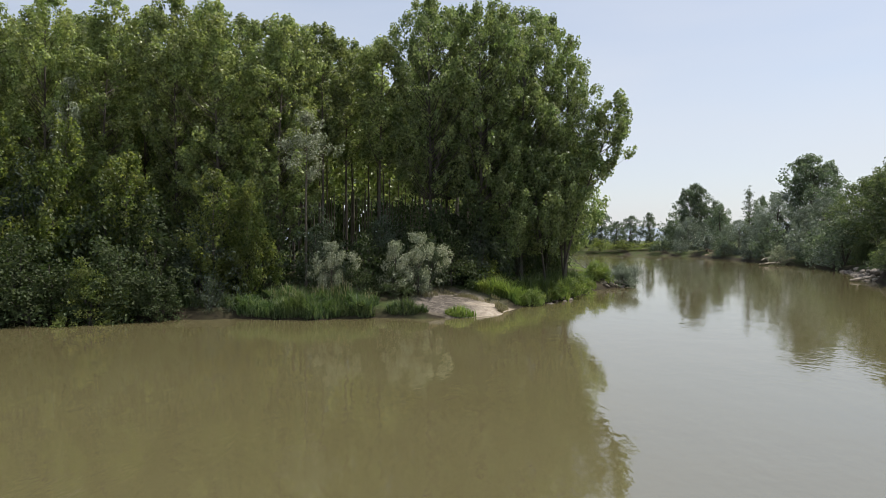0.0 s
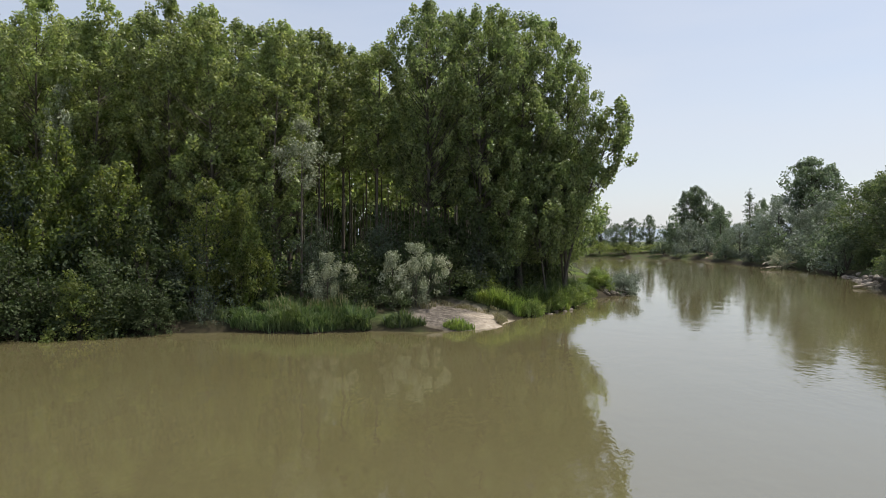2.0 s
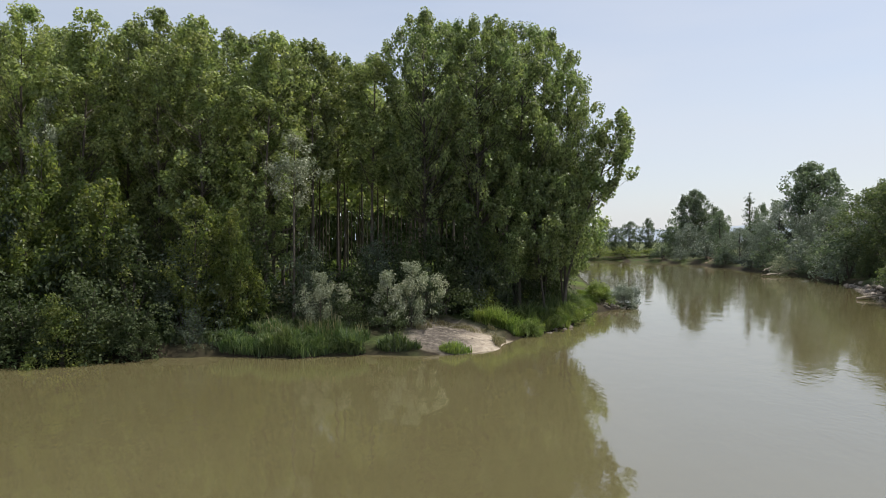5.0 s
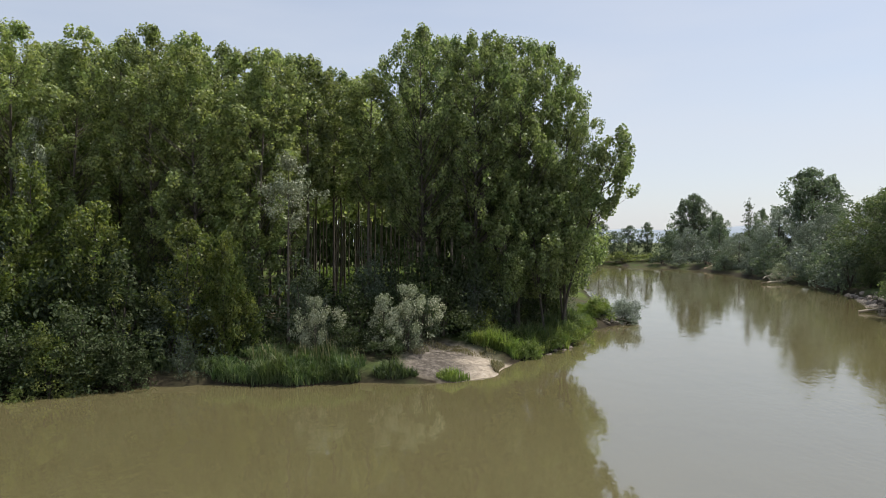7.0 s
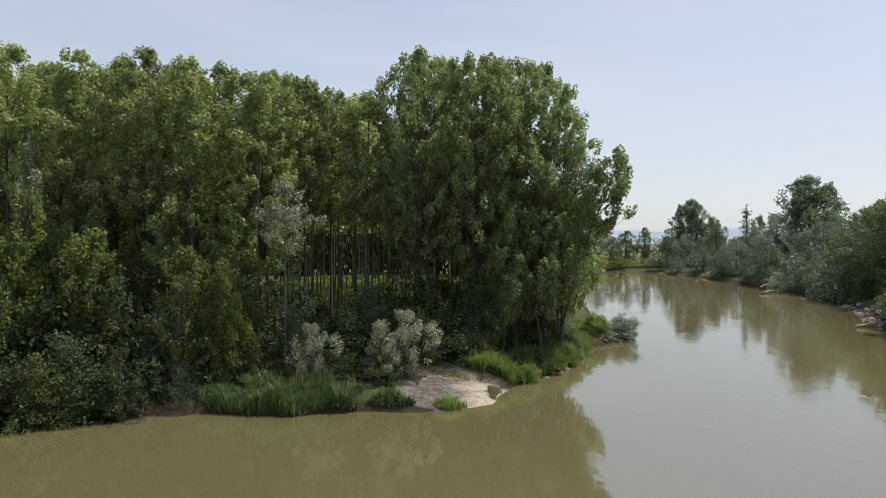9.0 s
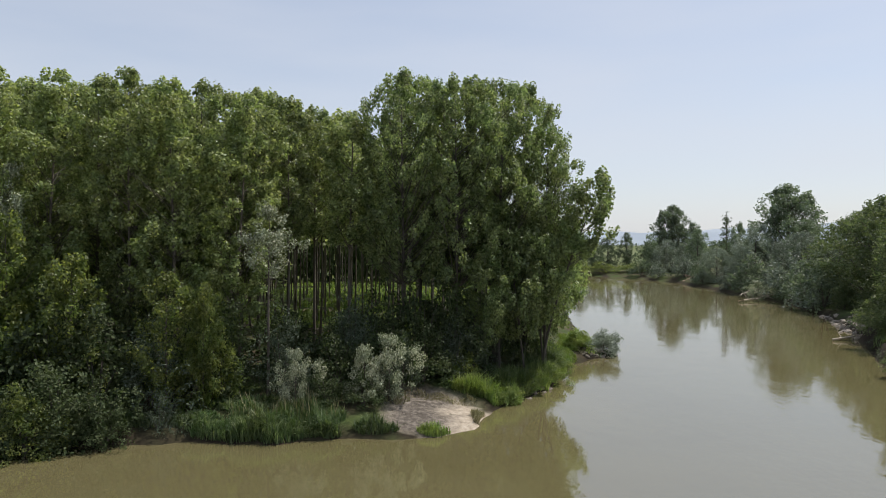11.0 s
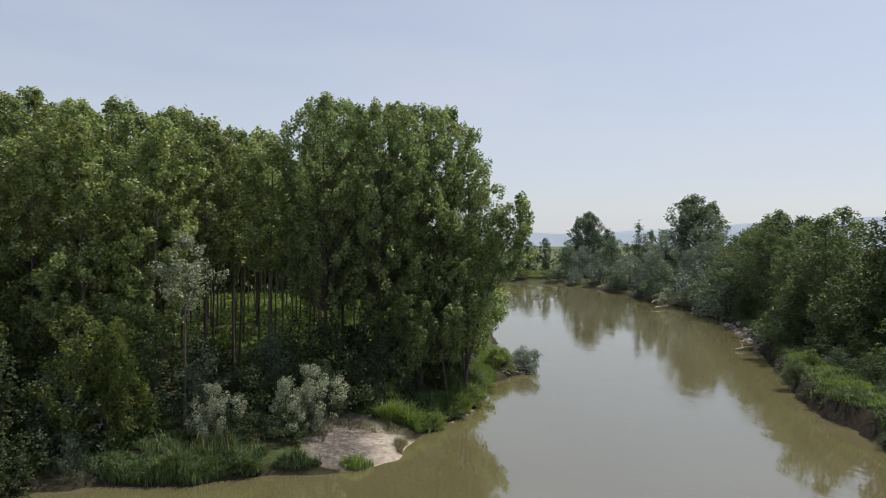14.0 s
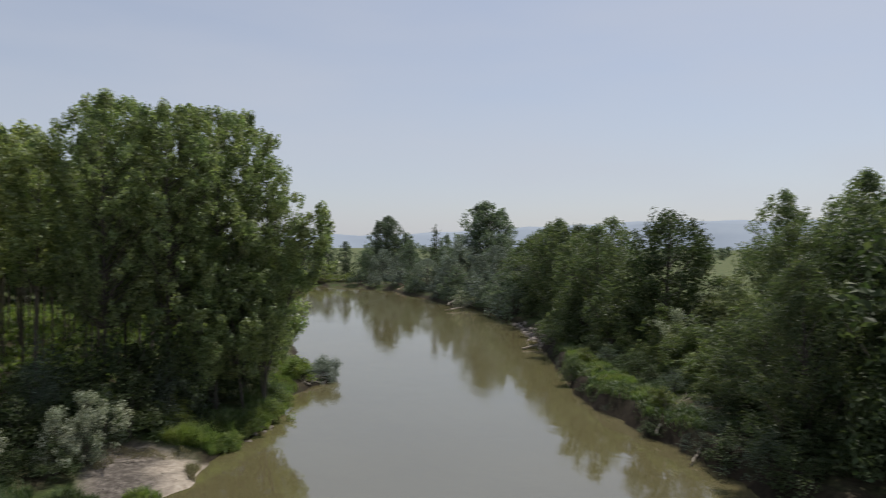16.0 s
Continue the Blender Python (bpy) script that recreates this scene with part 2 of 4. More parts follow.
def tube_arrays(points, radii, sides=6):
    points, radii = np.asarray(points, float), np.asarray(radii, float)
    along = unit(np.gradient(points, axis=0))
    ref = np.where(np.abs(along[:, :1]) < 0.8, np.array([[1.0, 0, 0]]), np.array([[0, 1.0, 0]]))
    a = unit(np.cross(along, ref))
    b = np.cross(along, a)
    ang = np.linspace(0, 2 * np.pi, sides, endpoint=False)
    ring = a[:, None] * np.cos(ang)[None, :, None] + b[:, None] * np.sin(ang)[None, :, None]
    v = (points[:, None] + ring * radii[:, None, None]).reshape(-1, 3)
    i, j = np.meshgrid(np.arange(len(points) - 1), np.arange(sides), indexing="ij")
    k = (j + 1) % sides
    f = np.stack([i * sides + j, i * sides + k, (i + 1) * sides + k, (i + 1) * sides + j], -1).reshape(-1, 4)
    return v, f


def joined(pieces):
    vs, fs, n = [], [], 0
    for v, f in pieces:
        vs.append(v)
        fs.append(f + n)
        n += len(v)
    return np.concatenate(vs), np.concatenate(fs)


# ---------------------------------------------------------------- land and river
RIVER = [(-95, -400), (-92, -60), (-85, -10), (-70, 20), (-50, 28), (-35, 31.8), (-25, 34.7), (-20, 37.0), (-14.3, 38), (-10.5, 38),
         (-7, 39.2), (-2, 39.8), (0, 41.5), (1, 45), (3, 49), (5.8, 53), (7.2, 58), (9.0, 63.4), (11.0, 67.0), (14.2, 69.3), (14.3, 70.6),
         (11.6, 71.4), (12.0, 76), (12.8, 85), (14.2, 104), (16.5, 140), (20, 172), (17, 205), (-60, 228), (-400, 240),
         (-400, 290), (-90, 262), (-30, 256), (10, 250), (39, 236), (51.5, 222), (58, 200), (58.4, 171), (57.7, 149), (59, 136.6),
         (55.5, 114), (51.5, 100), (45.8, 85), (39.4, 69.2), (34.1, 56.7), (32.3, 50.2), (31.8, 44.2), (31.2, 39), (30.6, 33.6),
         (29.6, 30), (28, 15), (28, -60), (35, -400)]
RIV = np.array(RIVER, float)


def river_distance(x, y):
    """Metres from the water's edge, negative over the river."""
    best, inside = np.full(x.shape, 1e9), np.zeros(x.shape, bool)
    for (ax, ay), (bx, by) in zip(RIV, np.roll(RIV, -1, 0)):
        dx, dy = bx - ax, by - ay
        t = np.clip(((x - ax) * dx + (y - ay) * dy) / (dx * dx + dy * dy), 0, 1)
        best = np.minimum(best, np.hypot(x - ax - t * dx, y - ay - t * dy))
        if dy:
            inside ^= ((ay > y) != (by > y)) & (x < ax + (y - ay) * dx / dy)
    return np.where(inside, -best, best)


def wobble(x, y, s):
    return np.sin(x * s + 1.3) * np.cos(y * s * 0.9 + 0.4) + 0.5 * np.sin(x * s * 2.3 + y * s * 1.7) + 0.3 * np.sin(x * s * 4.1 - y * s * 3.6 + 2)


def sand_share(x, y):
    r = np.hypot((x + 2.0) / 4.1, (y - 43.4) / 4.3) + 0.12 * wobble(x, y, 0.9)
    return np.clip((1.05 - r) / 0.18, 0, 1)


def land(x, y):
    """The ground's height."""
    x, y = np.asarray(x, float), np.asarray(y, float)
    d = river_distance(x, y) + 0.22 * wobble(x, y, 0.8)
    right = np.clip((x - 18 - 0.12 * y) / 4, 0, 1)
    rise = np.maximum(d, 0)
    left_h = 0.3 * (1 - np.exp(-rise / 0.25)) + 1.6 * (1 - np.exp(-rise / 5.0))
    right_h = np.interp(y, (80, 115), (1.45, 0.8)) * (1 - np.exp(-rise / np.interp(y, (75, 110), (0.22, 0.8)))) + np.interp(y, (80, 115), (1.2, 1.7)) * (1 - np.exp(-rise / 12))
    h = left_h * (1 - right) + right_h * right
    h = np.where(sand_share(x, y) > 0, np.minimum(h, 0.1 * (1 - np.exp(-rise / 0.2)) + 0.19 * rise), h)
    h = np.where(d > 0, h + 0.06 * wobble(x, y, 1.7) * np.clip(d, 0, 1), np.maximum(-1.5, 0.35 * d))
    return h


def spread(lo, hi, step, far):
    inner = np.arange(lo, hi + step, step)
    out, s = [], step
    p = inner[-1]
    while p < far:
        s *= 1.16
        p += s
        out.append(p)
    low, s, p = [], step, inner[0]
    while p > -far:
        s *= 1.16
        p -= s
        low.append(p)
    return np.array(low[::-1] + list(inner) + out)


def build_ground():
    xs, ys = spread(-42, 64, 0.65, 4700), spread(30, 112, 0.65, 4700)
    gx, gy = np.meshgrid(xs, ys)
    z = land(gx, gy)
    n, m = gx.shape
    i, j = np.meshgrid(np.arange(n - 1), np.arange(m - 1), indexing="ij")
    f = np.stack([i * m + j, i * m + j + 1, (i + 1) * m + j + 1, (i + 1) * m + j], -1).reshape(-1, 4)
    me = quads_mesh("ground", np.stack([gx, gy, z], -1).reshape(-1, 3), f, M_GROUND, True)
    d = river_distance(gx, gy)
    sand = sand_share(gx, gy) * (d > -1)
    sand *= np.clip((gx + 5.6) / 1.0, 0, 1)
    sand *= np.where(gx < -2.6, np.clip((d - 0.25) / 0.5, 0, 1), 1)
    silt_shade = sand * np.clip(0.5 + 0.35 * wobble(gx, gy, 1.9) - 0.6 * (gx + 1.5), 0, 0.95)      # beach half greyed to paint in dappled tree shade
    # wider on the right bank, where it also paints the scarp's shade
    shaded_mud = np.clip(1.2 - np.abs(d) / np.where((gx > 25) & (gy < 84), 2.2, 0.9) + 0.25 * wobble(gx, gy, 1.3), 0, 1)
    field = np.clip((d - 45) / 10, 0, 1) * (gx > 20)
    # patches of painted sunlight on the grass beyond the near trunks
    meadow = np.clip((gy - 84) / 12, 0, 1) * (gx < 20) * np.clip(0.25 + 0.9 * wobble(gx, gy, 0.33), 0, 1)
    for key, w in (("sand", sand), ("silt_shade", silt_shade), ("shaded_mud", shaded_mud * (1 - sand)), ("field", field), ("meadow", meadow)):
        a = me.attributes.new(key, "FLOAT", "POINT")
        a.data.foreach_set("value", w.astype(np.float32).ravel())
    return tagged(new("ground", me), "grassy earth river bank with a pale sandy beach", "ground", kind="structure")


build_ground()

me = quads_mesh("water", np.array([[-430, -420, 0], [420, -420, 0], [420, 320, 0], [-430, 320, 0]], float), np.array([[0, 1, 2, 3]]), M_WATER)
tagged(new("water", me), "calm olive-brown muddy river water with faint ripples", "river", kind="structure")


def build_hills(name, dist, top, seed, a0, a1):
    rng = np.random.default_rng(seed)
    ang = np.linspace(radians(a0), radians(a1), 160)
    ph = rng.uniform(0, 6.28, 6)
    prof = sum(np.sin(ang * k * 5 + p) / k for k, p in zip((1, 2, 3, 5, 8, 13), ph))
    prof = top * (0.82 + 0.04 * prof) * np.interp(np.degrees(ang), (-70, 0, 14, 28, 42, 100), (0.5, 0.45, 0.42, 0.75, 1.0, 1.1))
    rows = []
    for s, w in ((0.0, -0.08), (0.35, 0.45), (0.7, 0.85), (1.0, 1.0), (1.12, 0.7)):
        r = dist + 700 * s + 60 * np.sin(ang * 31 + 4 * s)
        rows.append(np.stack([np.sin(ang) * r, np.cos(ang) * r, prof * w + (4 * np.sin(ang * 90 + s * 9) * w if s else 0)], -1))
    v = np.stack(rows)
    n, m = v.shape[:2]
    i, j = np.meshgrid(np.arange(n - 1), np.arange(m - 1), indexing="ij")
    f = np.stack([i * m + j, i * m + j + 1, (i + 1) * m + j + 1, (i + 1) * m + j], -1).reshape(-1, 4)
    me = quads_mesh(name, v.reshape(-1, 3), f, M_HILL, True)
    tagged(new(name, me), "low distant wooded hills with haze painted in as blue-grey", "hills", kind="structure")


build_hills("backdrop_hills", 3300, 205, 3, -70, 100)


# ---------------------------------------------------------------- trees
def profile_round(u):
    return np.sqrt(np.clip(1 - (2 * u * 0.94 - 0.9) ** 2, 0.05, 1))


def tree_meshes(name, seed, height, base, radius, branches, leaf, per_clump, leaves_mat, bark_mat, profile, steep=0.9, lean=(0, 0),
                trunk_r=0.22, stretch=(0.75, 0.75, 0.95), clump=0.8, ratio=0.75, up=0.75, droop=0.4, first=0.3, twigs=7, bundle=1.0):
    """Trunk-with-limbs mesh and crown mesh, standing at the origin."""
    rng = np.random.default_rng(seed)
    s = np.linspace(0, 1, 9)
    bend = rng.uniform(-1, 1, 2) * 0.012 * height
    axis = np.stack([lean[0] * s ** 1.4 + bend[0] * np.sin(s * 5), lean[1] * s ** 1.4 + bend[1] * np.sin(s * 4.2), s * height * 0.94 - 0.25 * (s == 0)], -1)

    def trunk_at(q):
        return np.array([np.interp(q, s, axis[:, k]) for k in range(3)])

    wood = [tube_arrays(axis, trunk_r * (1.12 - s) ** 0.8 * np.where(s == 0, 1.35, 1.0), 7)]
    cents, sizes = [], []
    for i in range(branches):
        q = (i + 0.5) / branches
        h = base + (0.93 - base) * q ** 0.92
        az = i * 2.399 + rng.uniform(-0.4, 0.4)
        out = radius * profile(q) * rng.uniform(0.82, 1.06)
        p0 = trunk_at(h)
        rise = out * steep * rng.uniform(0.7, 1.3)
        end = p0 + np.array([math.cos(az) * out, math.sin(az) * out, rise])
        end[2] = min(end[2], height * (0.99 - 0.07 * (out / radius) ** 2) + rng.uniform(-0.5, 0.2))
        u = np.linspace(0, 1, 5)[:, None]
        pts = p0 + (end - p0) * u + np.array([0, 0, -0.16 * out]) * np.sin(np.pi * u) + rng.normal(size=(5, 3)) * 0.04 * out * u
        wood.append(tube_arrays(pts, trunk_r * 0.33 * (1 - h * 0.6) * np.linspace(1, 0.2, 5), 4))
        for w in np.linspace(first, 1.0, twigs) + rng.uniform(-0.06, 0.06, twigs):
            at = p0 + (end - p0) * w + np.array([0, 0, -0.16 * out]) * math.sin(math.pi * min(w, 1))
            off = rng.normal(size=3) * np.array([1, 1, 0.75]) * (0.12 * radius + 0.11 * out)
            cents.append(at + off * (0.35 + 0.65 * w))
            sizes.append(bundle if w > 0.86 else 0.9)
    for w in np.linspace(0.8, 1.0, 6):
        cents.append(trunk_at(w) + rng.normal(size=3) * 0.35)
        sizes.append(bundle)
    cents = np.array(cents)
    cents[:, 2] = np.maximum(cents[:, 2], 0.4)
    sizes = np.array(sizes)
    if bundle == 1.0:                           # close round crowns shed stray outlying clumps
        gaps = np.sort(np.linalg.norm(cents[:, None] - cents[None], axis=-1), axis=1)[:, min(4, len(cents) - 1)]
        cents, sizes = cents[gaps < max(2.7 * clump, 1.5)], sizes[gaps < max(2.7 * clump, 1.5)]
    rad = clump * rng.uniform(0.7, 1.2, (len(cents), 1)) * sizes[:, None] * np.array(stretch)
    counts = np.maximum(4, (per_clump * (rad[:, 0] / (clump * stretch[0])) ** 2)).astype(int)
    v, f = leaf_arrays(rng, cents, rad, counts, leaf, ratio, up, droop)
    crown = quads_mesh(name + "_crown", v, f, leaves_mat)
    v, f = joined(wood)
    return quads_mesh(name + "_trunk", v, f, bark_mat, True), crown


def tuft_arrays(rng, cents, axes, longs, wides, counts, size, ratio, up, shell=0.3):
    """Leaf blades over elongated tufts: centres, axes (k, 3), half lengths and half widths (k)."""
    idx = np.repeat(np.arange(len(cents)), counts)
    n = len(idx)
    way = unit(rng.normal(size=(n, 3)))
    a = axes[idx]
    along = (way * a).sum(1, keepdims=True)
    flat = way - along * a
    r = rng.random((n, 1)) ** shell
    taper = 1 - 0.25 * along
    p = cents[idx] + (flat * wides[idx][:, None] * taper + a * along * longs[idx][:, None]) * r
    nrm = unit(rng.normal(size=(n, 3)) * 0.5 + way * 0.85 + np.array([0, 0, up]))
    tip = rng.normal(size=(n, 3)) + way * 0.5
    tip = unit(tip - nrm * (tip * nrm).sum(1, keepdims=True))
    side = np.cross(nrm, tip)
    ln = size * rng.uniform(0.7, 1.3, (n, 1))
    wd = ln * ratio * 0.5
    v = np.stack([p - tip * ln * 0.5, p - tip * ln * 0.05 + side * wd + nrm * wd * 0.25, p + tip * ln * 0.5, p - tip * ln * 0.05 - side * wd + nrm * wd * 0.25], 1)
    return v.reshape(-1, 3), np.arange(4 * n).reshape(-1, 4)


def tufted_tree(name, seed, height, base, radius, tufts, leaf, per_tuft, leaves_mat, bark_mat, profile, tuft=(0.6, 0.4), rise=0.9, lean=(0, 0),
                trunk_r=0.15, ratio=0.85, up=0.35, hollow=0.5, limbs=3, lobes=0.16, crest=6, bough=5):
    """A crown of leafy upswept tufts on limbs: trunk-and-limb mesh and crown mesh, standing at the origin."""
    rng = np.random.default_rng(seed)
    s = np.linspace(0, 1, 10)
    bend = rng.uniform(-1, 1, 2) * 0.01 * height
    axis = np.stack([lean[0] * s ** 1.4 + bend[0] * np.sin(s * 5), lean[1] * s ** 1.4 + bend[1] * np.sin(s * 4.2), s * height * 0.93 - 0.25 * (s == 0)], -1)

    def trunk_at(z):
        return np.stack([np.interp(z, axis[:, 2], axis[:, k]) for k in range(3)], -1)

    boughs = max(8, tufts // bough)             # tufts gather in boughs, with gaps between
    bq = (np.arange(boughs) + rng.random(boughs)) / boughs
    baz = np.arange(boughs) * 2.399963 + rng.uniform(-0.5, 0.5, boughs)
    bshare = 1 - (1 - hollow) * rng.random(boughs) ** 1.4
    pick = rng.integers(boughs, size=tufts)
    loose = 0.8 * radius / (height * (1 - base)) * np.sqrt(7.0 / boughs) * 1.6
    q = np.clip(bq[pick] + rng.normal(size=tufts) * loose * 0.42, 0, 1)
    az = baz[pick] + rng.normal(size=tufts) * min(0.5, 2.2 / np.sqrt(boughs))
    ph = rng.uniform(0, 6.28, 3)
    bulge = 1 + lobes * (np.sin(az * 2 + ph[0] + q * 5) + 0.7 * np.sin(az * 3 + ph[1] - q * 9) + 0.5 * np.sin(az + ph[2] + q * 17))
    share = np.clip(bshare[pick] + rng.normal(size=tufts) * 0.07, 0.2, 1.08)
    out = radius * profile(q) * bulge * share
    z = height * (base + (0.985 - base) * q) - tuft[0] * 0.6 - 0.16 * height * (1 - base) * (share < 0.75) * rng.random(tufts) * q
    way = np.stack([np.cos(az), np.sin(az), 0 * az], -1)
    cents = trunk_at(z) * np.array([1, 1, 0]) + way * out[:, None] + np.array([0, 0, 1]) * z[:, None]
    cents += rng.normal(size=cents.shape) * 0.12 * tuft[1]
    axes = unit(way * (out / radius)[:, None] + np.array([0, 0, rise]) + rng.normal(size=way.shape) * 0.22)
    for _ in range(crest):
        top = trunk_at(np.array([height * 0.95]))[0] + rng.normal(size=3) * np.array([0.3, 0.3, 0]) * radius * profile(np.array([0.97]))[0]
        top[2] = height - tuft[0] * rng.uniform(0.5, 1.0)
        cents, axes = np.vstack([cents, top]), np.vstack([axes, unit(np.array([0, 0, 1.0]) + rng.normal(size=3) * 0.12)])
    cents[:, 2] = np.maximum(cents[:, 2], 0.5)
    k = len(cents)
    big = rng.uniform(0.7, 1.25, k)
    v, f = tuft_arrays(rng, cents, axes, tuft[0] * big, tuft[1] * big, np.maximum(4, per_tuft * big ** 2).astype(int), leaf, ratio, up)
    crown = quads_mesh(name + "_crown", v, f, leaves_mat)
    wood = [tube_arrays(axis, trunk_r * (1.1 - s) ** 0.8 * np.where(s == 0, 1.35, 1.0), 7)]
    for i in range(0, tufts, limbs):
        reach = np.linalg.norm(cents[i, :2] - trunk_at(cents[i, 2:])[0, :2])
        root = trunk_at(np.array([max(cents[i, 2] - reach * rng.uniform(0.8, 1.3), height * base * 0.85)]))[0]
        u = np.linspace(0, 1, 4)[:, None]
        pts = root + (cents[i] - root) * u + np.array([0, 0, -0.12 * reach]) * np.sin(np.pi * u) + rng.normal(size=(4, 3)) * 0.03 * reach * u
        wood.append(tube_arrays(pts, trunk_r * 0.3 * (1.1 - root[2] / height) ** 0.5 * np.linspace(1, 0.25, 4), 4))
    v, f = joined(wood)
    return quads_mesh(name + "_trunk", v, f, bark_mat, True), crown


def profile_column(u):
    return np.interp(u, (0, 0.12, 0.35, 0.65, 0.85, 0.95, 1), (0.5, 0.8, 1.0, 0.94, 0.74, 0.52, 0.3))


def profile_flat(u):
    return np.interp(u, (0, 0.15, 0.4, 0.75, 0.9, 1), (0.6, 0.88, 1.0, 0.97, 0.8, 0.5))


def profile_ball(u):
    return np.sqrt(np.clip(1 - (2 * np.clip(u, 0, 1) * 0.95 - 0.9) ** 2, 0.06, 1))


def shrub_meshes(name, seed, height, radius, stems, clumps, leaf, per_clump, leaves_mat, clump=0.55, ratio=0.6, up=0.7, droop=0.4, low=0.06):
    """Many-stemmed shrub: stems mesh and foliage mesh."""
    rng = np.random.default_rng(seed)
    wood, cents = [], []
    tips = []
    for i in range(stems):
        az = i * 2.399 + rng.uniform(-0.3, 0.3)
        out = radius * rng.uniform(0.15, 0.8)
        hh = height * rng.uniform(0.65, 0.98) * (1 - 0.35 * (out / radius) ** 2)
        u = np.linspace(0, 1, 6)[:, None]
        end = np.array([math.cos(az) * out, math.sin(az) * out, hh])
        pts = end * u * np.array([1, 1, 1]) + np.concatenate([np.cos(az) * u * (1 - u) * -0.3 * out, np.sin(az) * u * (1 - u) * -0.3 * out, u * (1 - u) * 0.4], 1)
        pts[0, 2] = -0.2
        wood.append(tube_arrays(pts, 0.018 * height * np.linspace(1, 0.2, 6), 4))
        tips.append(pts)
        for w in (0.55, 0.75, 0.9, 1.0):
            cents.append(pts[0] + (pts[-1] - pts[0]) * w + rng.normal(size=3) * 0.1 * radius)
    for _ in range(clumps):
        az, q = rng.uniform(0, 2 * np.pi), rng.random()
        z = low + (1 - low) * q
        r = radius * math.sqrt(max(0.05, 1 - (z * 1.02) ** 2.4)) * rng.uniform(0.62, 1.08)
        r *= 1 + 0.24 * math.sin(az * 2 + seed + z * 3) + 0.2 * math.sin(az * 5 + seed * 2 + z * 6)
        z *= 1 + 0.22 * math.sin(az * 3 + seed * 1.7)
        cents.append(np.array([math.cos(az) * r, math.sin(az) * r, z * height * rng.uniform(0.9, 1.06)]))
    cents = np.array(cents)
    rad = clump * rng.uniform(0.6, 1.3, (len(cents), 1)) * np.array([1, 1, 0.85])
    counts = np.maximum(4, per_clump * (rad[:, 0] / clump) ** 2).astype(int)
    v, f = leaf_arrays(rng, cents, rad, counts, leaf, ratio, up, droop)
    foliage = quads_mesh(name + "_foliage", v, f, leaves_mat)
    v, f = joined(wood)
    return quads_mesh(name + "_stems", v, f, M_BARK_DARK, True), foliage


def plant(name, meshes, x, y, label, category, group="", scale=1.0, tall=None, turn=0.0, z=None, tilt=(0.0, 0.0), parts=("trunk", "crown")):
    """A tree or shrub thing at a place: an empty at its foot with its two parts."""
    ob = new(name)
    ob.empty_display_size = 0.3
    zz = float(land(x, y)) - 0.05 if z is None else z
    ob.matrix_basis = Matrix.LocRotScale((x, y, zz), Euler((radians(tilt[0]), radians(tilt[1]), radians(turn))), (scale, scale, tall or scale))
    for key, me in zip(parts, meshes):
        p = new(key, me)
        p.parent = ob
    return tagged(ob, label, category, group)


RNG = np.random.default_rng(11)

# --- poplars of the plantation, three degrees of detail
POP_FRONT = [tufted_tree("poplar", 20 + k, 20.5, 0.30, 3.1, 280, 0.2, 60, M_POPLAR, M_BARK, profile_column, trunk_r=0.13) for k in range(4)]
POP_HIGH = [tufted_tree("high_poplar", 26 + k, 20.5, 0.52, 2.6, 190, 0.2, 60, M_POPLAR, M_BARK, profile_column, trunk_r=0.13) for k in range(3)]
POP_EDGE = [tufted_tree("edge_poplar", 30 + k, 20.5, 0.2, 3.1, 320, 0.2, 60, M_POPLAR_OLIVE, M_BARK, profile_column, trunk_r=0.13) for k in range(3)]
POP_MID = [tufted_tree("poplar_mid", 40 + k, 21.5, 0.52, 2.5, 110, 0.34, 24, M_POPLAR, M_BARK, profile_column, (0.9, 0.5), trunk_r=0.105, limbs=6) for k in range(3)]
POP_BACK = [tufted_tree("poplar_back", 60 + k, 21.5, 0.5, 2.4, 30, 0.62, 14, M_POPLAR, M_BARK, profile_column, (1.5, 0.85), trunk_r=0.105, limbs=6) for k in range(3)]

LABEL_POP = "tall straight plantation poplar with a bare slender trunk"
for iy in range(18):
    y0 = 51.5 + iy * 5.4
    for ix in range(26):
        x0 = 1.0 - ix * 4.8 + (iy % 2) * 0.5
        x = x0 + RNG.uniform(-0.5, 0.5)
        y = y0 + RNG.uniform(-0.5, 0.5)
        if x < -0.72 * y - (8 if iy < 3 else 0) or (y < 64 and x > -8.5) or (x > -3 and y < 75) or 122 < y < 139:
            continue
        pool = (POP_HIGH if x > -17 else POP_FRONT) if iy < 2 else POP_MID if iy < 5 else POP_BACK
        hgt = (0.95 if iy == 0 else 0.99 if iy == 1 else 0.95) * RNG.uniform(0.955, 1.035) + 0.02 * (iy > 0) + 0.012 + 0.055 * min(1.0, max(0.0, (-x - 14) / 8)) + 0.02 * (2 <= iy < 5) + 0.0016 * max(0.0, -x - 22)
        plant("poplar_tree", pool[RNG.integers(len(pool))], x, y, LABEL_POP, "tree", "plantation poplars", hgt * RNG.uniform(0.92, 1.08), hgt, RNG.uniform(0, 360))

# added dark screen that blocks bright sky and field between the trunks
THICKET = [shrub_meshes("thicket", 70 + k, 7, 5.5, 6, 60, 0.95, 18, M_SHADE_DARK, 1.3) for k in range(2)]
for i in range(36):
    plant("thicket_shrub", THICKET[i % 2], 12 - i * 4.8 - (6 if i < 3 else 0), 160 + 6 * math.sin(i * 1.7) + (i < 3) * -10, "dark screening thicket added behind the plantation", "shrub", "thickets behind the plantation", 1.0, RNG.uniform(1.8, 2.5), i * 40, parts=("stem", "foliage"))

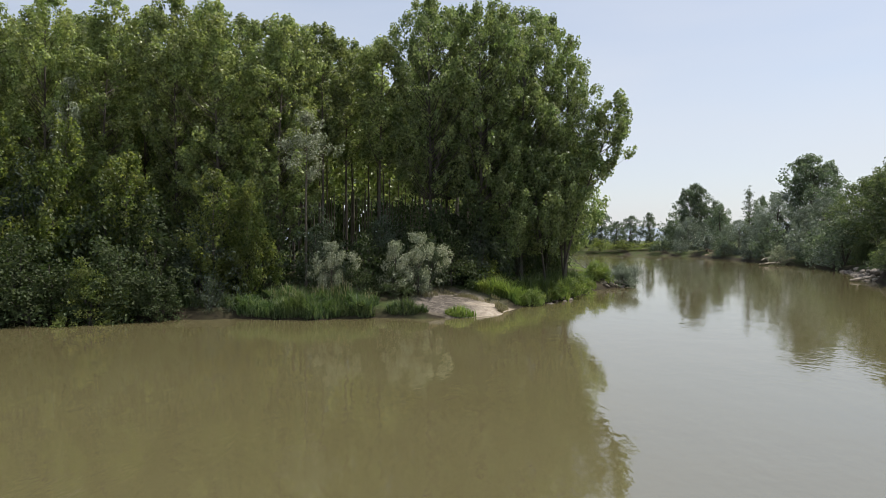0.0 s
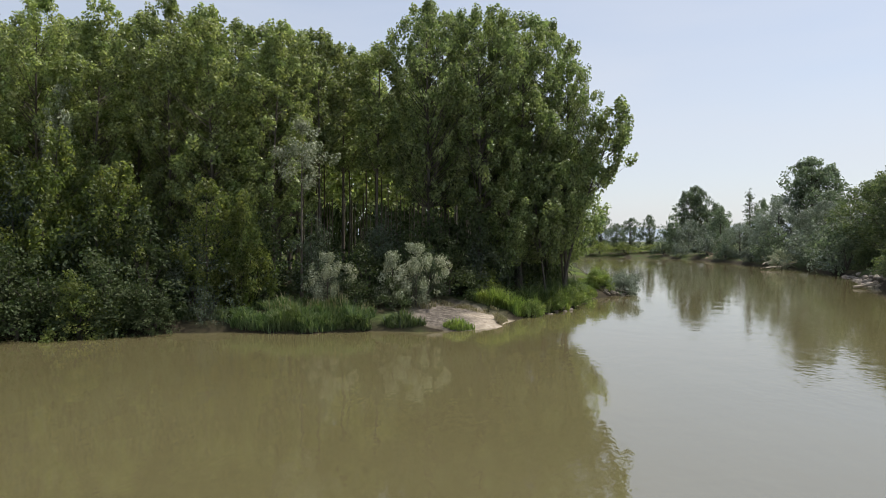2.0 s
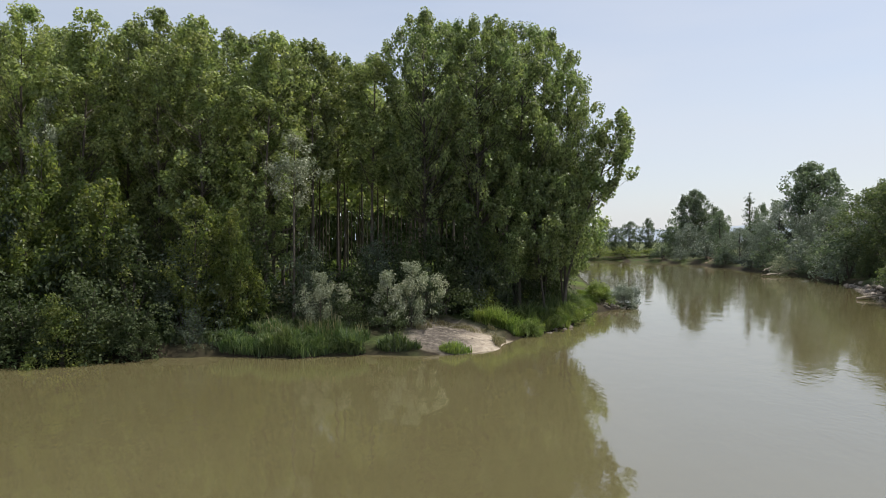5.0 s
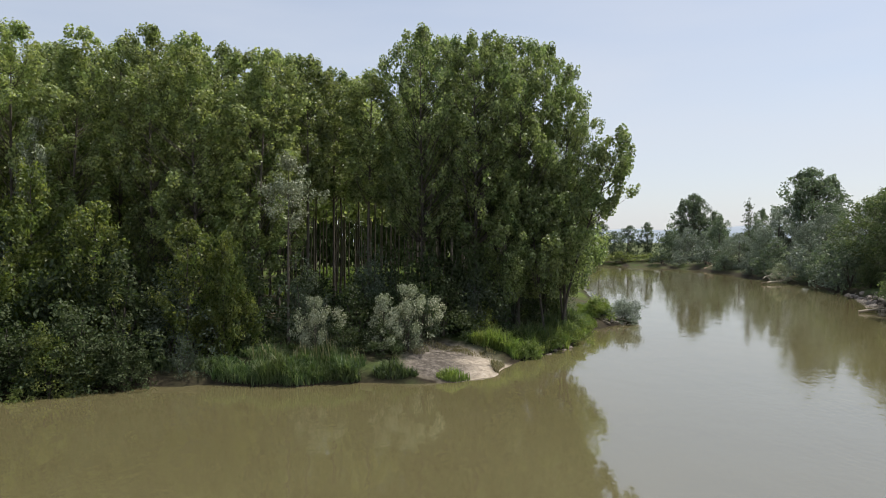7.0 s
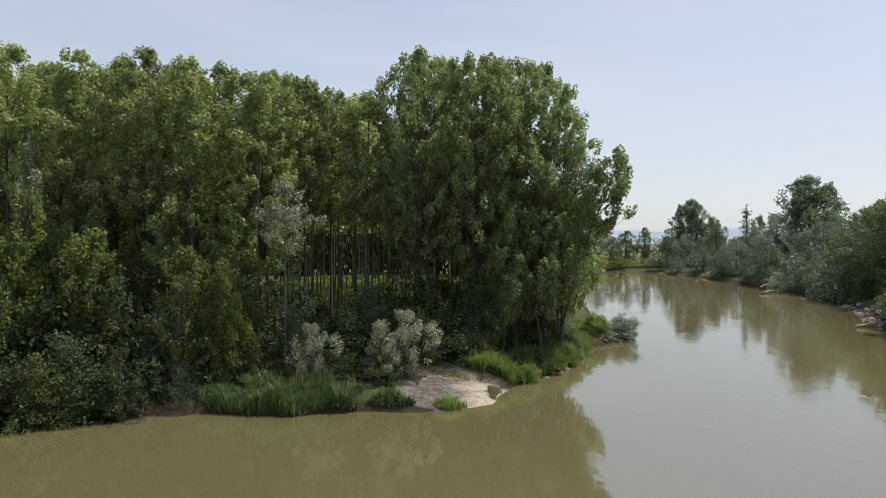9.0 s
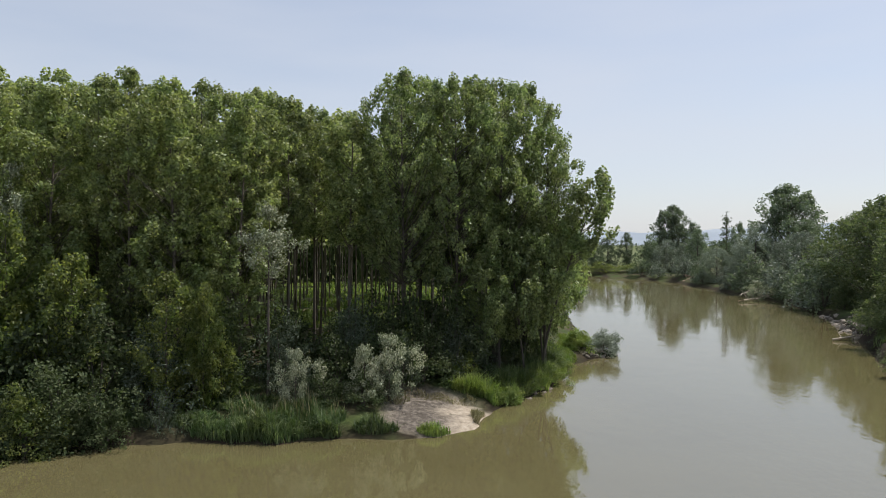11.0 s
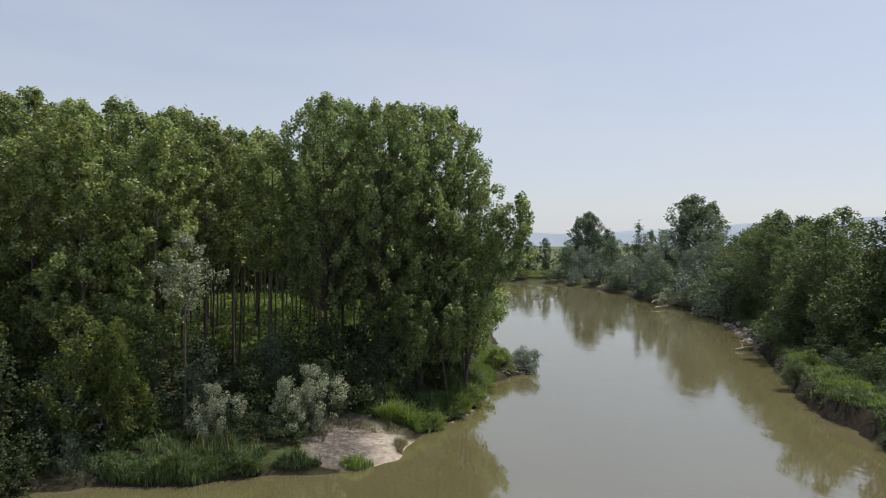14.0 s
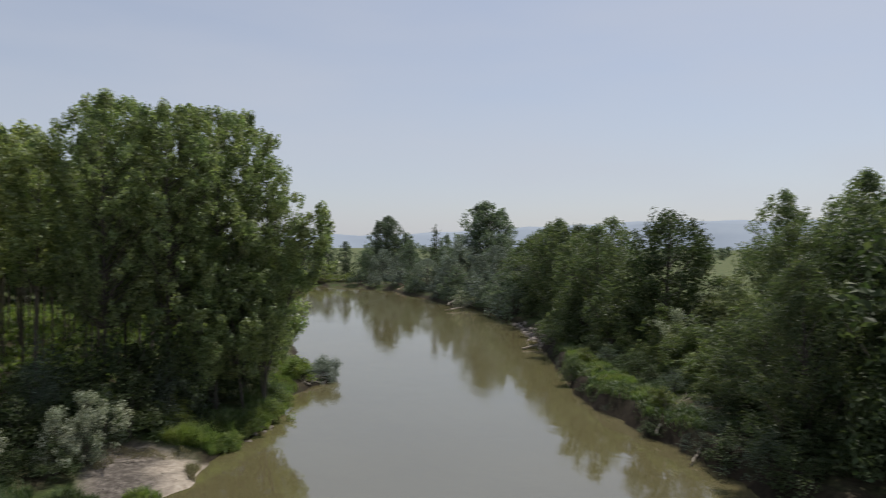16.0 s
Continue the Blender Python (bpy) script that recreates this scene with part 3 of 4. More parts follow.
for x, y, k, sc, tall in ((-15.6, 47.4, 1, 0.95, 0.95), (-20.0, 46.4, 2, 1.0, 0.985), (-23.6, 47.6, 3, 0.9, 1.03), (-28.4, 46.6, 4, 1.05, 1.02), (-32.6, 46.0, 0, 1.0, 1.03), (-37.2, 46.4, 1, 1.05, 1.01), (-42.0, 45.0, 2, 1.1, 1.03)):
    plant("poplar_tree", POP_EDGE[k % 3], x, y, "tall poplar at the edge of the plantation", "tree", "edge poplars", sc, tall, 61 * k + 13 * x)

# --- the tall clump of poplars on the point
BIG = [tufted_tree("point_poplar", 80 + k, 21.4, 0.34, 4.0, 430, 0.2, 56, M_POPLAR_DEEP, M_BARK_DARK, profile_flat, trunk_r=0.17, rise=1.1, crest=14, hollow=0.55, bough=2) for k in range(3)]
LEANER = tufted_tree("leaning_poplar", 90, 16.2, 0.6, 1.9, 90, 0.23, 58, M_POPLAR_DEEP, M_BARK_DARK, profile_column, lean=(4.4, -0.6), trunk_r=0.11, hollow=0.4, limbs=2, crest=3, rise=1.4, bough=3)
for x, y, k, sc, tall, turn in ((-5.1, 51.8, 0, 0.84, 1.03, 10), (-1.2, 52.8, 1, 0.92, 1.03, 80), (2.2, 55.4, 2, 0.9, 1.05, 200),
                                (0.2, 58.0, 2, 0.8, 1.06, 300), (6.0, 57.0, 1, 0.72, 0.9, 250), (4.4, 59.4, 0, 0.82, 1.09, 33), (-4.2, 56.4, 2, 0.8, 1.05, 20)):
    plant("point_poplar_tree", BIG[k], x, y, "broad dark green poplar crowding the wooded point", "tree", "poplars on the point", sc, tall, turn)
SKIRT = [tufted_tree("point_young", 95 + k, 11, 0.3, 2.9, 200, 0.2, 60, M_POPLAR_DEEP, M_BARK_DARK, profile_ball, trunk_r=0.09) for k in range(2)]
for x, y, k, sc, tall, out in ((4.2, 54.4, 0, 0.95, 1.2, 7), (5.9, 57.2, 1, 1.0, 1.25, 10), (6.4, 60.5, 0, 1.0, 1.25, 8), (1.2, 53.2, 1, 0.75, 0.9, 0)):
    plant("young_poplar_tree", SKIRT[k], x, y, "low leafy poplar leaning over the water", "tree", "young poplars on the point", sc, tall, 40 * x, tilt=(0, out))
plant("leaning_poplar_tree", LEANER, 5.6, 56.0, "slim poplar leaning out over the water, airy crown", "tree")

# --- riverside shrubs of the left bank
SILVER = [tufted_tree("silver_willow", 100 + k, 4.2, 0.16, 1.9, 62, 0.17, 80, M_SILVER, M_BARK_DARK, profile_ball, (0.42, 0.36), 0.1, trunk_r=0.06, ratio=0.4, lobes=0.36, limbs=2, hollow=0.35, crest=3, bough=5) for k in range(2)]
SHRUB = [shrub_meshes("green_shrub", 110 + k, 5.0, 2.4, 7, 85, 0.24, 46, M_SHRUB, 0.55, 0.62) for k in range(3)]
# bank shrubs whose leaf colours already hold the shade
SHADE = [shrub_meshes("dark_shrub", 120 + k, 5.0, 2.6, 7, 85, 0.27, 26, (M_SHADE_DARK, M_WILLOW_SHADED, M_SHADE_DARK)[k], 0.6, 0.6 if k != 1 else 0.35) for k in range(3)]
YOUNG = [tufted_tree("young_poplar", 130 + k, 9.5, 0.1, 2.3, 130, 0.2, 48, M_SHRUB, M_BARK, profile_column, (0.75, 0.45), trunk_r=0.1, lobes=0.25) for k in range(3)]
STEMS = ("stem", "foliage")
for x, y, k, sc, tall in ((-10.4, 41.6, 0, 0.68, 0.86), (-6.5, 43.2, 1, 0.7, 0.85), (-5.1, 44.2, 0, 0.85, 1.02)):
    plant("silver_willow_shrub", SILVER[k], x, y, "silvery grey-leaved willow shrub on the bank", "shrub", "silver willows", sc, tall, 70 * k, parts=STEMS)
SILVER_TREE = tufted_tree("silver_tree", 105, 12.0, 0.68, 1.6, 42, 0.2, 64, M_SILVER, M_BARK, profile_ball, (0.55, 0.4), 0.6, trunk_r=0.1, ratio=0.45, lobes=0.3, limbs=2)
plant("silver_poplar_tree", SILVER_TREE, -12.6, 43.6, "slender silvery-leaved tree with drooping top", "tree", turn=40)
plant("silver_poplar_tree", SILVER_TREE, -29.6, 44.0, "slender silvery-leaved tree with drooping top", "tree", scale=0.8, tall=1.2, turn=190)
for x, y, k, sc, tall in ((-17.8, 40.6, 0, 0.75, 0.85), (-15.8, 41.2, 1, 0.5, 0.78), (-23.4, 40.4, 1, 0.8, 0.95), (-28.4, 42.0, 2, 0.95, 1.2), (-33.0, 41.5, 1, 0.95, 1.2),
                          (-37.6, 41.6, 0, 1.0, 1.1), (-44.5, 42, 2, 1.4, 1.4)):
    plant("young_poplar_tree", YOUNG[k], x, y, "bushy young poplar with bright green leaves", "tree", "young poplars", sc, tall, 47 * k + x * 9)
for x, y, k, sc, tall in ((-22.6, 35.0, 0, 0.62, 0.66), (-27.6, 40.0, 1, 0.95, 1.2), (-15.6, 42.0, 2, 0.7, 0.9), (-38, 38.5, 0, 1.2, 1.2), (-0.5, 50.2, 1, 0.5, 0.45), (-31, 38.5, 2, 0.9, 1.0)):
    plant("green_shrub", SHRUB[k], x, y, "leafy bright green riverside shrub", "shrub", "green shrubs", sc, tall, 60 * k + 11 * x, parts=STEMS)
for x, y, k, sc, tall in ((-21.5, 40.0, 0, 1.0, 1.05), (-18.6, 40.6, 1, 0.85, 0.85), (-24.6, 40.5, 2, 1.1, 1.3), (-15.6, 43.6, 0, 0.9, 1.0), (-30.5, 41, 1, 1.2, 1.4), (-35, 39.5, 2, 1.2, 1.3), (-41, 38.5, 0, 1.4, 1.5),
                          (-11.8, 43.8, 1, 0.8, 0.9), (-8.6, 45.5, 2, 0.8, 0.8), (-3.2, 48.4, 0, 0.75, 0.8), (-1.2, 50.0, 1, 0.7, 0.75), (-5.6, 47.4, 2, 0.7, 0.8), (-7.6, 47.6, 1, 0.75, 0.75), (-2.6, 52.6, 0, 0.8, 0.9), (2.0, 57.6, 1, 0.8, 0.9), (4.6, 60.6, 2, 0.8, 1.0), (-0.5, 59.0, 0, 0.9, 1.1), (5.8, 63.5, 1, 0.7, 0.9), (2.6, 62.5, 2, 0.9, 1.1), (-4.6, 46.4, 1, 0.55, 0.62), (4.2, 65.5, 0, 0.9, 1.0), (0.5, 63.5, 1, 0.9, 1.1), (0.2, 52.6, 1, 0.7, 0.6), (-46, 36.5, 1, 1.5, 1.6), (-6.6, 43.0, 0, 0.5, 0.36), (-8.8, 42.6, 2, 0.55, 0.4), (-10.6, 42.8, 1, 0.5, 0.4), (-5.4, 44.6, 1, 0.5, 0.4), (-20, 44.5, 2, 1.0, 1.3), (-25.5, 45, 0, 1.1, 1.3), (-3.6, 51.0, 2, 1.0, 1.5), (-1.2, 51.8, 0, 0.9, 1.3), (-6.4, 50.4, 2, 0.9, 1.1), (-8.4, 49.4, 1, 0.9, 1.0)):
    plant("dark_shrub", SHADE[k], x, y, "dense bank shrub with shade painted into its leaves", "shrub", "dark shrubs", sc, tall, 50 * k + 13 * x, parts=STEMS)
# dark-leaved shrubs fill the spots where bank shade lies on the water
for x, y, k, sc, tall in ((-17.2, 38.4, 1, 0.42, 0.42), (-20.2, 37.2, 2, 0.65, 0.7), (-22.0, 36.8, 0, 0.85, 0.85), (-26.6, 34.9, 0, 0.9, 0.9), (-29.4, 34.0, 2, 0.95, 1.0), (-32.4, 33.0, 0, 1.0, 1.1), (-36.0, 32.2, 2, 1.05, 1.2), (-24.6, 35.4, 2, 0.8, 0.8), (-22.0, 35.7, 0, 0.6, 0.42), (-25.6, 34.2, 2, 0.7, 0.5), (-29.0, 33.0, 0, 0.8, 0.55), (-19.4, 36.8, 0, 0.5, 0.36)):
    plant("dark_shrub", SHADE[k], x, y, "low shrub overhanging the water, painted dark as bank shade", "shrub", "dark shrubs", sc, tall, 31 * x, z=0.1, tilt=(14, -6), parts=STEMS)
SPIT_WILLOW = shrub_meshes("spit_willow", 106, 2.0, 1.9, 14, 90, 0.2, 40, M_WILLOW, 0.36, 0.3, droop=0.3, low=0.02)
SPIT_BUSH = shrub_meshes("spit_bush", 107, 1.5, 1.5, 9, 70, 0.2, 40, M_GRASS_SUN, 0.4, 0.5, low=0.0)
plant("grey_willow_shrub", SPIT_WILLOW, 13.0, 69.9, "low wide grey willow bush on the gravel spit", "shrub", "", 1.0, 1.0, 20, z=0.15, parts=STEMS)
for x, y, sc, tall in ((2.7, 48.4, 0.6, 0.6), (4.2, 51.8, 0.7, 0.7), (5.0, 53.2, 0.6, 0.6), (6.2, 55.6, 0.8, 0.8), (6.9, 58.4, 0.8, 0.8)):
    plant("green_shrub", SPIT_BUSH, x, y, "low bush behind the sandy beach, coloured as sunlit", "shrub", "beach bushes", sc, tall, x * 77, parts=STEMS)
plant("green_shrub", SPIT_BUSH, 10.4, 69.2, "low rounded green bush on the gravel spit", "shrub", "", 1.0, 1.0, 80, parts=STEMS)

# undergrowth with the gloom under the poplars put into its leaf colour
SHADE_LOW = [shrub_meshes("undergrowth", 125 + k, 4.6, 2.6, 5, 70, 0.34, 17, M_SHADE_DARK, 0.62, 0.6) for k in range(2)]
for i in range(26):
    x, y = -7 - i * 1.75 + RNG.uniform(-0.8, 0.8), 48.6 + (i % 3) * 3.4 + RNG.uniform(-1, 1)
    plant("undergrowth_shrub", SHADE_LOW[i % 2], x, y, "undergrowth shrub below the poplars, shade painted into its leaves", "shrub", "undergrowth shrubs", RNG.uniform(0.65, 0.9), RNG.uniform(0.5, 0.8), RNG.uniform(0, 360), parts=STEMS)

# --- trees of the right and far bank
BROAD = [tufted_tree("broadleaf", 140 + k, 16, 0.08, 4.9, 260, 0.33, 42, M_BROAD, M_BARK_DARK, profile_ball, (0.95, 0.72), 0.9, trunk_r=0.3, ratio=0.7, lobes=0.2, bough=4) for k in range(4)]
WILLOW = [tufted_tree("grey_willow", 150 + k, 10.5, 0.02, 5.0, 300, 0.3, 52, M_WILLOW, M_BARK_DARK, profile_ball, (0.8, 0.6), 0.5, trunk_r=0.2, ratio=0.4, lobes=0.16, limbs=5, hollow=0.65, bough=3) for k in range(2)]
MASS = [shrub_meshes("bank_shrub", 160 + k, 7, 4.0, 8, 105, 0.38, 36, M_BROAD, 0.85, 0.6) for k in range(3)]
# bank bushes and dense tree take shade-darkened leaves
THICK_SHADED = [shrub_meshes("shaded_bank_shrub", 168 + k, 7, 4.0, 8, 100, 0.36, 44, M_SHADE_DARK, 0.85, 0.6) for k in range(2)]
MASS_FAR = [shrub_meshes("far_bank_shrub", 164 + k, 7, 4.0, 5, 60, 0.62, 20, (M_FAR_HAZED, M_WILLOW)[k], 1.05, 0.5) for k in range(2)]
DENSE = tufted_tree("dense_tree", 170, 15, 0.03, 5.0, 400, 0.33, 40, M_SHADE_DARK, M_BARK_DARK, profile_ball, (0.95, 0.7), 0.7, trunk_r=0.3, ratio=0.6, lobes=0.1, hollow=0.35, bough=2, limbs=5)
FAR = [tufted_tree("far_tree", 180 + k, 16, 0.05, 5.0, 220, 0.42, 30, M_FAR_HAZED, M_BARK_DARK, profile_ball, (0.95, 0.8), 0.9, trunk_r=0.3, ratio=0.7, lobes=0.16, limbs=5, hollow=0.3, bough=3) for k in range(3)]
VINE = [shrub_meshes("vine_bush", 113 + k, 5.0, 2.4, 7, 85, 0.26, 40, M_VINE, 0.55, 0.62) for k in range(3)]
PALE = shrub_meshes("pale_thicket", 116, 7, 4.0, 8, 105, 0.36, 46, M_PALE, 0.85, 0.6)
BRAMBLE = [shrub_meshes("bramble", 166 + k, 7, 4.0, 5, 60, 0.6, 20, M_SHRUB, 1.05, 0.5) for k in range(2)]
HEDGE = [tree_meshes("hedgerow_tree", 190 + k, 14, 0.05, 5.0, 16, 1.3, 14, M_FAR_HAZED, M_BARK_DARK, profile_round, 0.45, trunk_r=0.3, clump=1.9, twigs=3) for k in range(2)]
CONIFER = tree_meshes("spruce", 175, 16, 0.1, 2.4, 60, 0.4, 12, M_SHADE_DARK, M_BARK_DARK, lambda u: 1.1 - u, -0.1, trunk_r=0.2, clump=0.5, stretch=(1, 1, 0.5), ratio=0.3, twigs=4)
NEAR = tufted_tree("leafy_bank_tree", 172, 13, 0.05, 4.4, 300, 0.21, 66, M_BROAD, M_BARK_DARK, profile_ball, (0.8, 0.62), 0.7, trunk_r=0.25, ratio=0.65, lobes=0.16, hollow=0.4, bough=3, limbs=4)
# coarse tree for places outside the view, added to shade the right bank
SHADE_CASTER = tufted_tree("shade_caster_tree", 173, 15, 0.03, 5.0, 200, 0.7, 16, M_SHADE_DARK, M_BARK_DARK, profile_ball, (1.1, 0.9), 0.7, trunk_r=0.3, ratio=0.6, hollow=0.4, bough=3, limbs=8)
OPEN = tufted_tree("open_tree", 178, 20, 0.16, 6.6, 560, 0.42, 32, M_FAR_HAZED, M_BARK_DARK, profile_ball, (0.95, 0.8), 0.8, trunk_r=0.42, ratio=0.7, lobes=0.06, limbs=5, hollow=0.25, bough=2)
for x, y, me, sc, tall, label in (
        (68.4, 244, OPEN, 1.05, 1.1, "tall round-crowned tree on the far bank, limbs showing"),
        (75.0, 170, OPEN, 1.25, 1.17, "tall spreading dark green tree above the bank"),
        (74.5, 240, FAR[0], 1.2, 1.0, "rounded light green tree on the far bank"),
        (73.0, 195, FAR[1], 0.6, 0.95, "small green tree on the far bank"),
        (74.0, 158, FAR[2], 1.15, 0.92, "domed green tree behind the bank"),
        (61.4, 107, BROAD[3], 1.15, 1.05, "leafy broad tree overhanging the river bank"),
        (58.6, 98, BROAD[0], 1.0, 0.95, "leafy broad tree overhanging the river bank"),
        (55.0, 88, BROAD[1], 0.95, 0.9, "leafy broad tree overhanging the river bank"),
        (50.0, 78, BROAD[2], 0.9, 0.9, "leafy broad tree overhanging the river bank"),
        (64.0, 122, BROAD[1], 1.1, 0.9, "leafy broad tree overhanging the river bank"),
        (50.9, 65, DENSE, 1.15, 1.03, "dense tree with drooping foliage, shade painted into its leaves"),
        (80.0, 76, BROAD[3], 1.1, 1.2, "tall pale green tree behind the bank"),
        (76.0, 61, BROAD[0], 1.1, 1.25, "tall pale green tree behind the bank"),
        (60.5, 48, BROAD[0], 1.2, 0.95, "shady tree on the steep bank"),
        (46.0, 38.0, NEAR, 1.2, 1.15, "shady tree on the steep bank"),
        (38.0, 26, SHADE_CASTER, 1.0, 0.95, "shady tree on the steep bank"),
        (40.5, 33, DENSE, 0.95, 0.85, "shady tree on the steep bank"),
        # the last three here are unseen, added to throw shade on the bank
        (43.6, 41.6, NEAR, 0.95, 1.0, "shady tree on the steep bank"), (52.0, 34.0, SHADE_CASTER, 1.1, 1.2, "shady tree on the steep bank"), (46.5, 28.0, SHADE_CASTER, 1.1, 1.2, "shady tree on the steep bank"), (57.5, 40.0, SHADE_CASTER, 1.15, 1.2, "shady tree on the steep bank"),
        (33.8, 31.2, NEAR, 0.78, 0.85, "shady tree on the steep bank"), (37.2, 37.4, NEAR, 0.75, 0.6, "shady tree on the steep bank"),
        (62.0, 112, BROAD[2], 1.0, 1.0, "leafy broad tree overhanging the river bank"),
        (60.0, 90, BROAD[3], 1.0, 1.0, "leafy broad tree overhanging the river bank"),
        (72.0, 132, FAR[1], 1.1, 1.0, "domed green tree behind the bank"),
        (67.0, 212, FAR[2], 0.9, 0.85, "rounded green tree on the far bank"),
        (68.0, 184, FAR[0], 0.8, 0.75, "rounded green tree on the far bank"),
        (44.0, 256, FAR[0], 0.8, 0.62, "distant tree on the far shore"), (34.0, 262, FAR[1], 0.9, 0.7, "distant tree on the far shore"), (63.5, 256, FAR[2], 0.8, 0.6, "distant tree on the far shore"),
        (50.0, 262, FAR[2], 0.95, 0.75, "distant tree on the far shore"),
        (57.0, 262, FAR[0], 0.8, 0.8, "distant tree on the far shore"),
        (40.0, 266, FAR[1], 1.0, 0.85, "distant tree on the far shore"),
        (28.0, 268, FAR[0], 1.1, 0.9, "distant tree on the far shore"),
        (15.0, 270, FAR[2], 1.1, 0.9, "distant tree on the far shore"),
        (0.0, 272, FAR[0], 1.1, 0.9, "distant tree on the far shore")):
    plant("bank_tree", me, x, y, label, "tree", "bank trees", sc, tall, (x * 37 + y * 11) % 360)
plant("spruce_tree", CONIFER, 70.2, 197, "narrow dark conifer among broadleaf trees", "tree", "", 1.3, 1.2)
for x, y, k, sc, tall in ((65.5, 165, 0, 1.35, 1.35), (65.8, 143, 1, 1.1, 1.15), (62.5, 229, 0, 1.0, 1.0), (70.0, 224, 1, 1.1, 1.0), (62.5, 182, 1, 0.9, 0.85), (65.5, 128, 0, 1.0, 1.15)):
    plant("grey_willow_tree", WILLOW[k], x, y, "rounded grey-green willow at the water's edge", "tree", "grey willows", sc, tall, 80 * k + x, parts=STEMS)
plant("silver_willow_shrub", SILVER[0], 57.4, 143, "pale silvery shrub at the water's edge", "shrub", "silver willows", 1.4, 1.0, 10, parts=STEMS)
for x, y, k, sc, tall, label in (
        (58.3, 233, 0, 0.9, 1.5, "dark bushy growth on the far bank"), (52, 238, 1, 1.3, 0.35, "low bright green brambles at the water"), (44, 243, 2, 1.3, 0.4, "low bright green brambles at the water"),
        (62, 205, 1, 1.0, 0.9, "bushy growth on the far bank"), (62.5, 190, 2, 0.9, 0.8, "bushy growth on the far bank"), (61.5, 155, 0, 1.0, 0.9, "bushy growth on the river bank"),
        (62, 137, 1, 1.1, 1.0, "bushy growth on the river bank"), (60, 126, 2, 1.0, 0.9, "bushy growth on the river bank"), (57.8, 116, 0, 1.0, 1.0, "bushy growth on the river bank"),
        (54.8, 109, 1, 0.5, 0.55, "bright green bush above the boulders"), (57.2, 101, 2, 0.7, 0.8, "bushy growth on the river bank"), (51.6, 93, 0, 0.5, 0.55, "bright green bush above the boulders"),
        (51.5, 84, 1, 1.0, 1.0, "bushy growth on the river bank"), (45.5, 77, 2, 0.9, 0.9, "bushy growth on the river bank"), (47, 70, 0, 1.0, 1.0, "bushy growth on the river bank"),
        (56.5, 61, 1, 1.0, 0.95, "pale green thicket above the meadow"), (61, 66, 2, 1.1, 0.95, "pale green thicket above the meadow"), (55, 72.5, 0, 1.0, 0.9, "pale green thicket above the meadow"), (57.5, 77, 1, 1.0, 0.8, "pale green thicket above the meadow"),
        (42.0, 46, 1, 0.6, 0.5, "vine-covered green bush on the grassy bank"), 
        (44, 52, 2, 0.8, 0.6, "vine-covered green bush on the grassy bank"), (35.8, 60, 1, 0.32, 0.3, "small bright bush on the bank edge"), (37.5, 34, 0, 0.8, 0.5, "shady bush on the steep bank, shade painted into its leaves"), (48, 44, 1, 1.2, 1.3, "shady bush on the steep bank, shade painted into its leaves"),
        (34, 24, 2, 1.0, 1.0, "shady bush on the steep bank, shade painted into its leaves"), (35.4, 38, 1, 0.45, 0.28, "shady bush on the steep bank, shade painted into its leaves"), (34.2, 31, 2, 0.7, 0.38, "shady bush on the steep bank, shade painted into its leaves"),
        (42.5, 76, 0, 0.6, 0.5, "bushy growth on the river bank"), (44.8, 81, 1, 0.7, 0.6, "bushy growth on the river bank"), (50.2, 89.5, 2, 0.5, 0.5, "bushy growth on the river bank"), (56.4, 104, 0, 0.6, 0.6, "bushy growth on the river bank"),
        (57.5, 119, 1, 0.7, 0.6, "bushy growth on the river bank"), (60.2, 133, 2, 0.7, 0.6, "bushy growth on the river bank"), (59.4, 149, 0, 0.6, 0.5, "bushy growth on the river bank"), (60, 165, 1, 0.7, 0.6, "bushy growth on the river bank"),
        (60.2, 183, 2, 0.7, 0.6, "bushy growth on the far bank"), (56.6, 213, 1, 0.7, 0.6, "bushy growth on the far bank"), (54, 224, 2, 0.8, 0.6, "bushy growth on the far bank"),
        (36, 245, 0, 1.2, 0.5, "low green brambles at the water"), (26, 249, 1, 1.3, 0.6, "low green brambles at the water"), (14, 253, 2, 1.3, 0.7, "low green brambles at the water")):
    plant("bank_shrub", THICK_SHADED[k % 2] if "shady" in label else PALE if "pale" in label else MASS[k] if y < 112 else BRAMBLE[k % 2] if "brambles" in label else MASS_FAR[k % 2], x + (1.8 if 70 < y < 111 else -0.8 if 111 <= y < 230 else 0), y - 3.0 * ("brambles" in label), label, "shrub", "bank shrubs", sc, tall, (x * 53) % 360, parts=STEMS)
# scrub in shade-dark leaves along the scarp
for i, (x, y) in enumerate(((31.6, 35.5), (32.4, 38.0), (32.1, 42.0), (33.2, 44.6), (33.0, 48.8), (34.3, 51.2), (35.0, 55.2), (36.6, 58.9), (37.3, 61.0), (39.2, 64.9), (40.0, 67.8), (41.4, 70.4), (42.4, 74.2), (44.2, 77.4))):
    plant("bank_shrub", SHADE[i % 3], x - 0.5, y, "low scrub hanging over the steep bank, painted dark as shade", "shrub", "bank shrubs", 0.26 + 0.07 * (i * 7 % 4), 0.1 + 0.05 * (i * 5 % 4), i * 73, z=0.25, parts=STEMS)
    if i in (2, 3, 6, 8, 9, 12):
        plant("bank_shrub", SHRUB[i % 3], x + 1.2, y + 1.2, "low yellow-green creeper bush on the grassy bank", "shrub", "creeper bushes", 0.3 + 0.08 * (i * 5 % 3), 0.16 + 0.06 * (i * 7 % 3), i * 41, parts=STEMS)
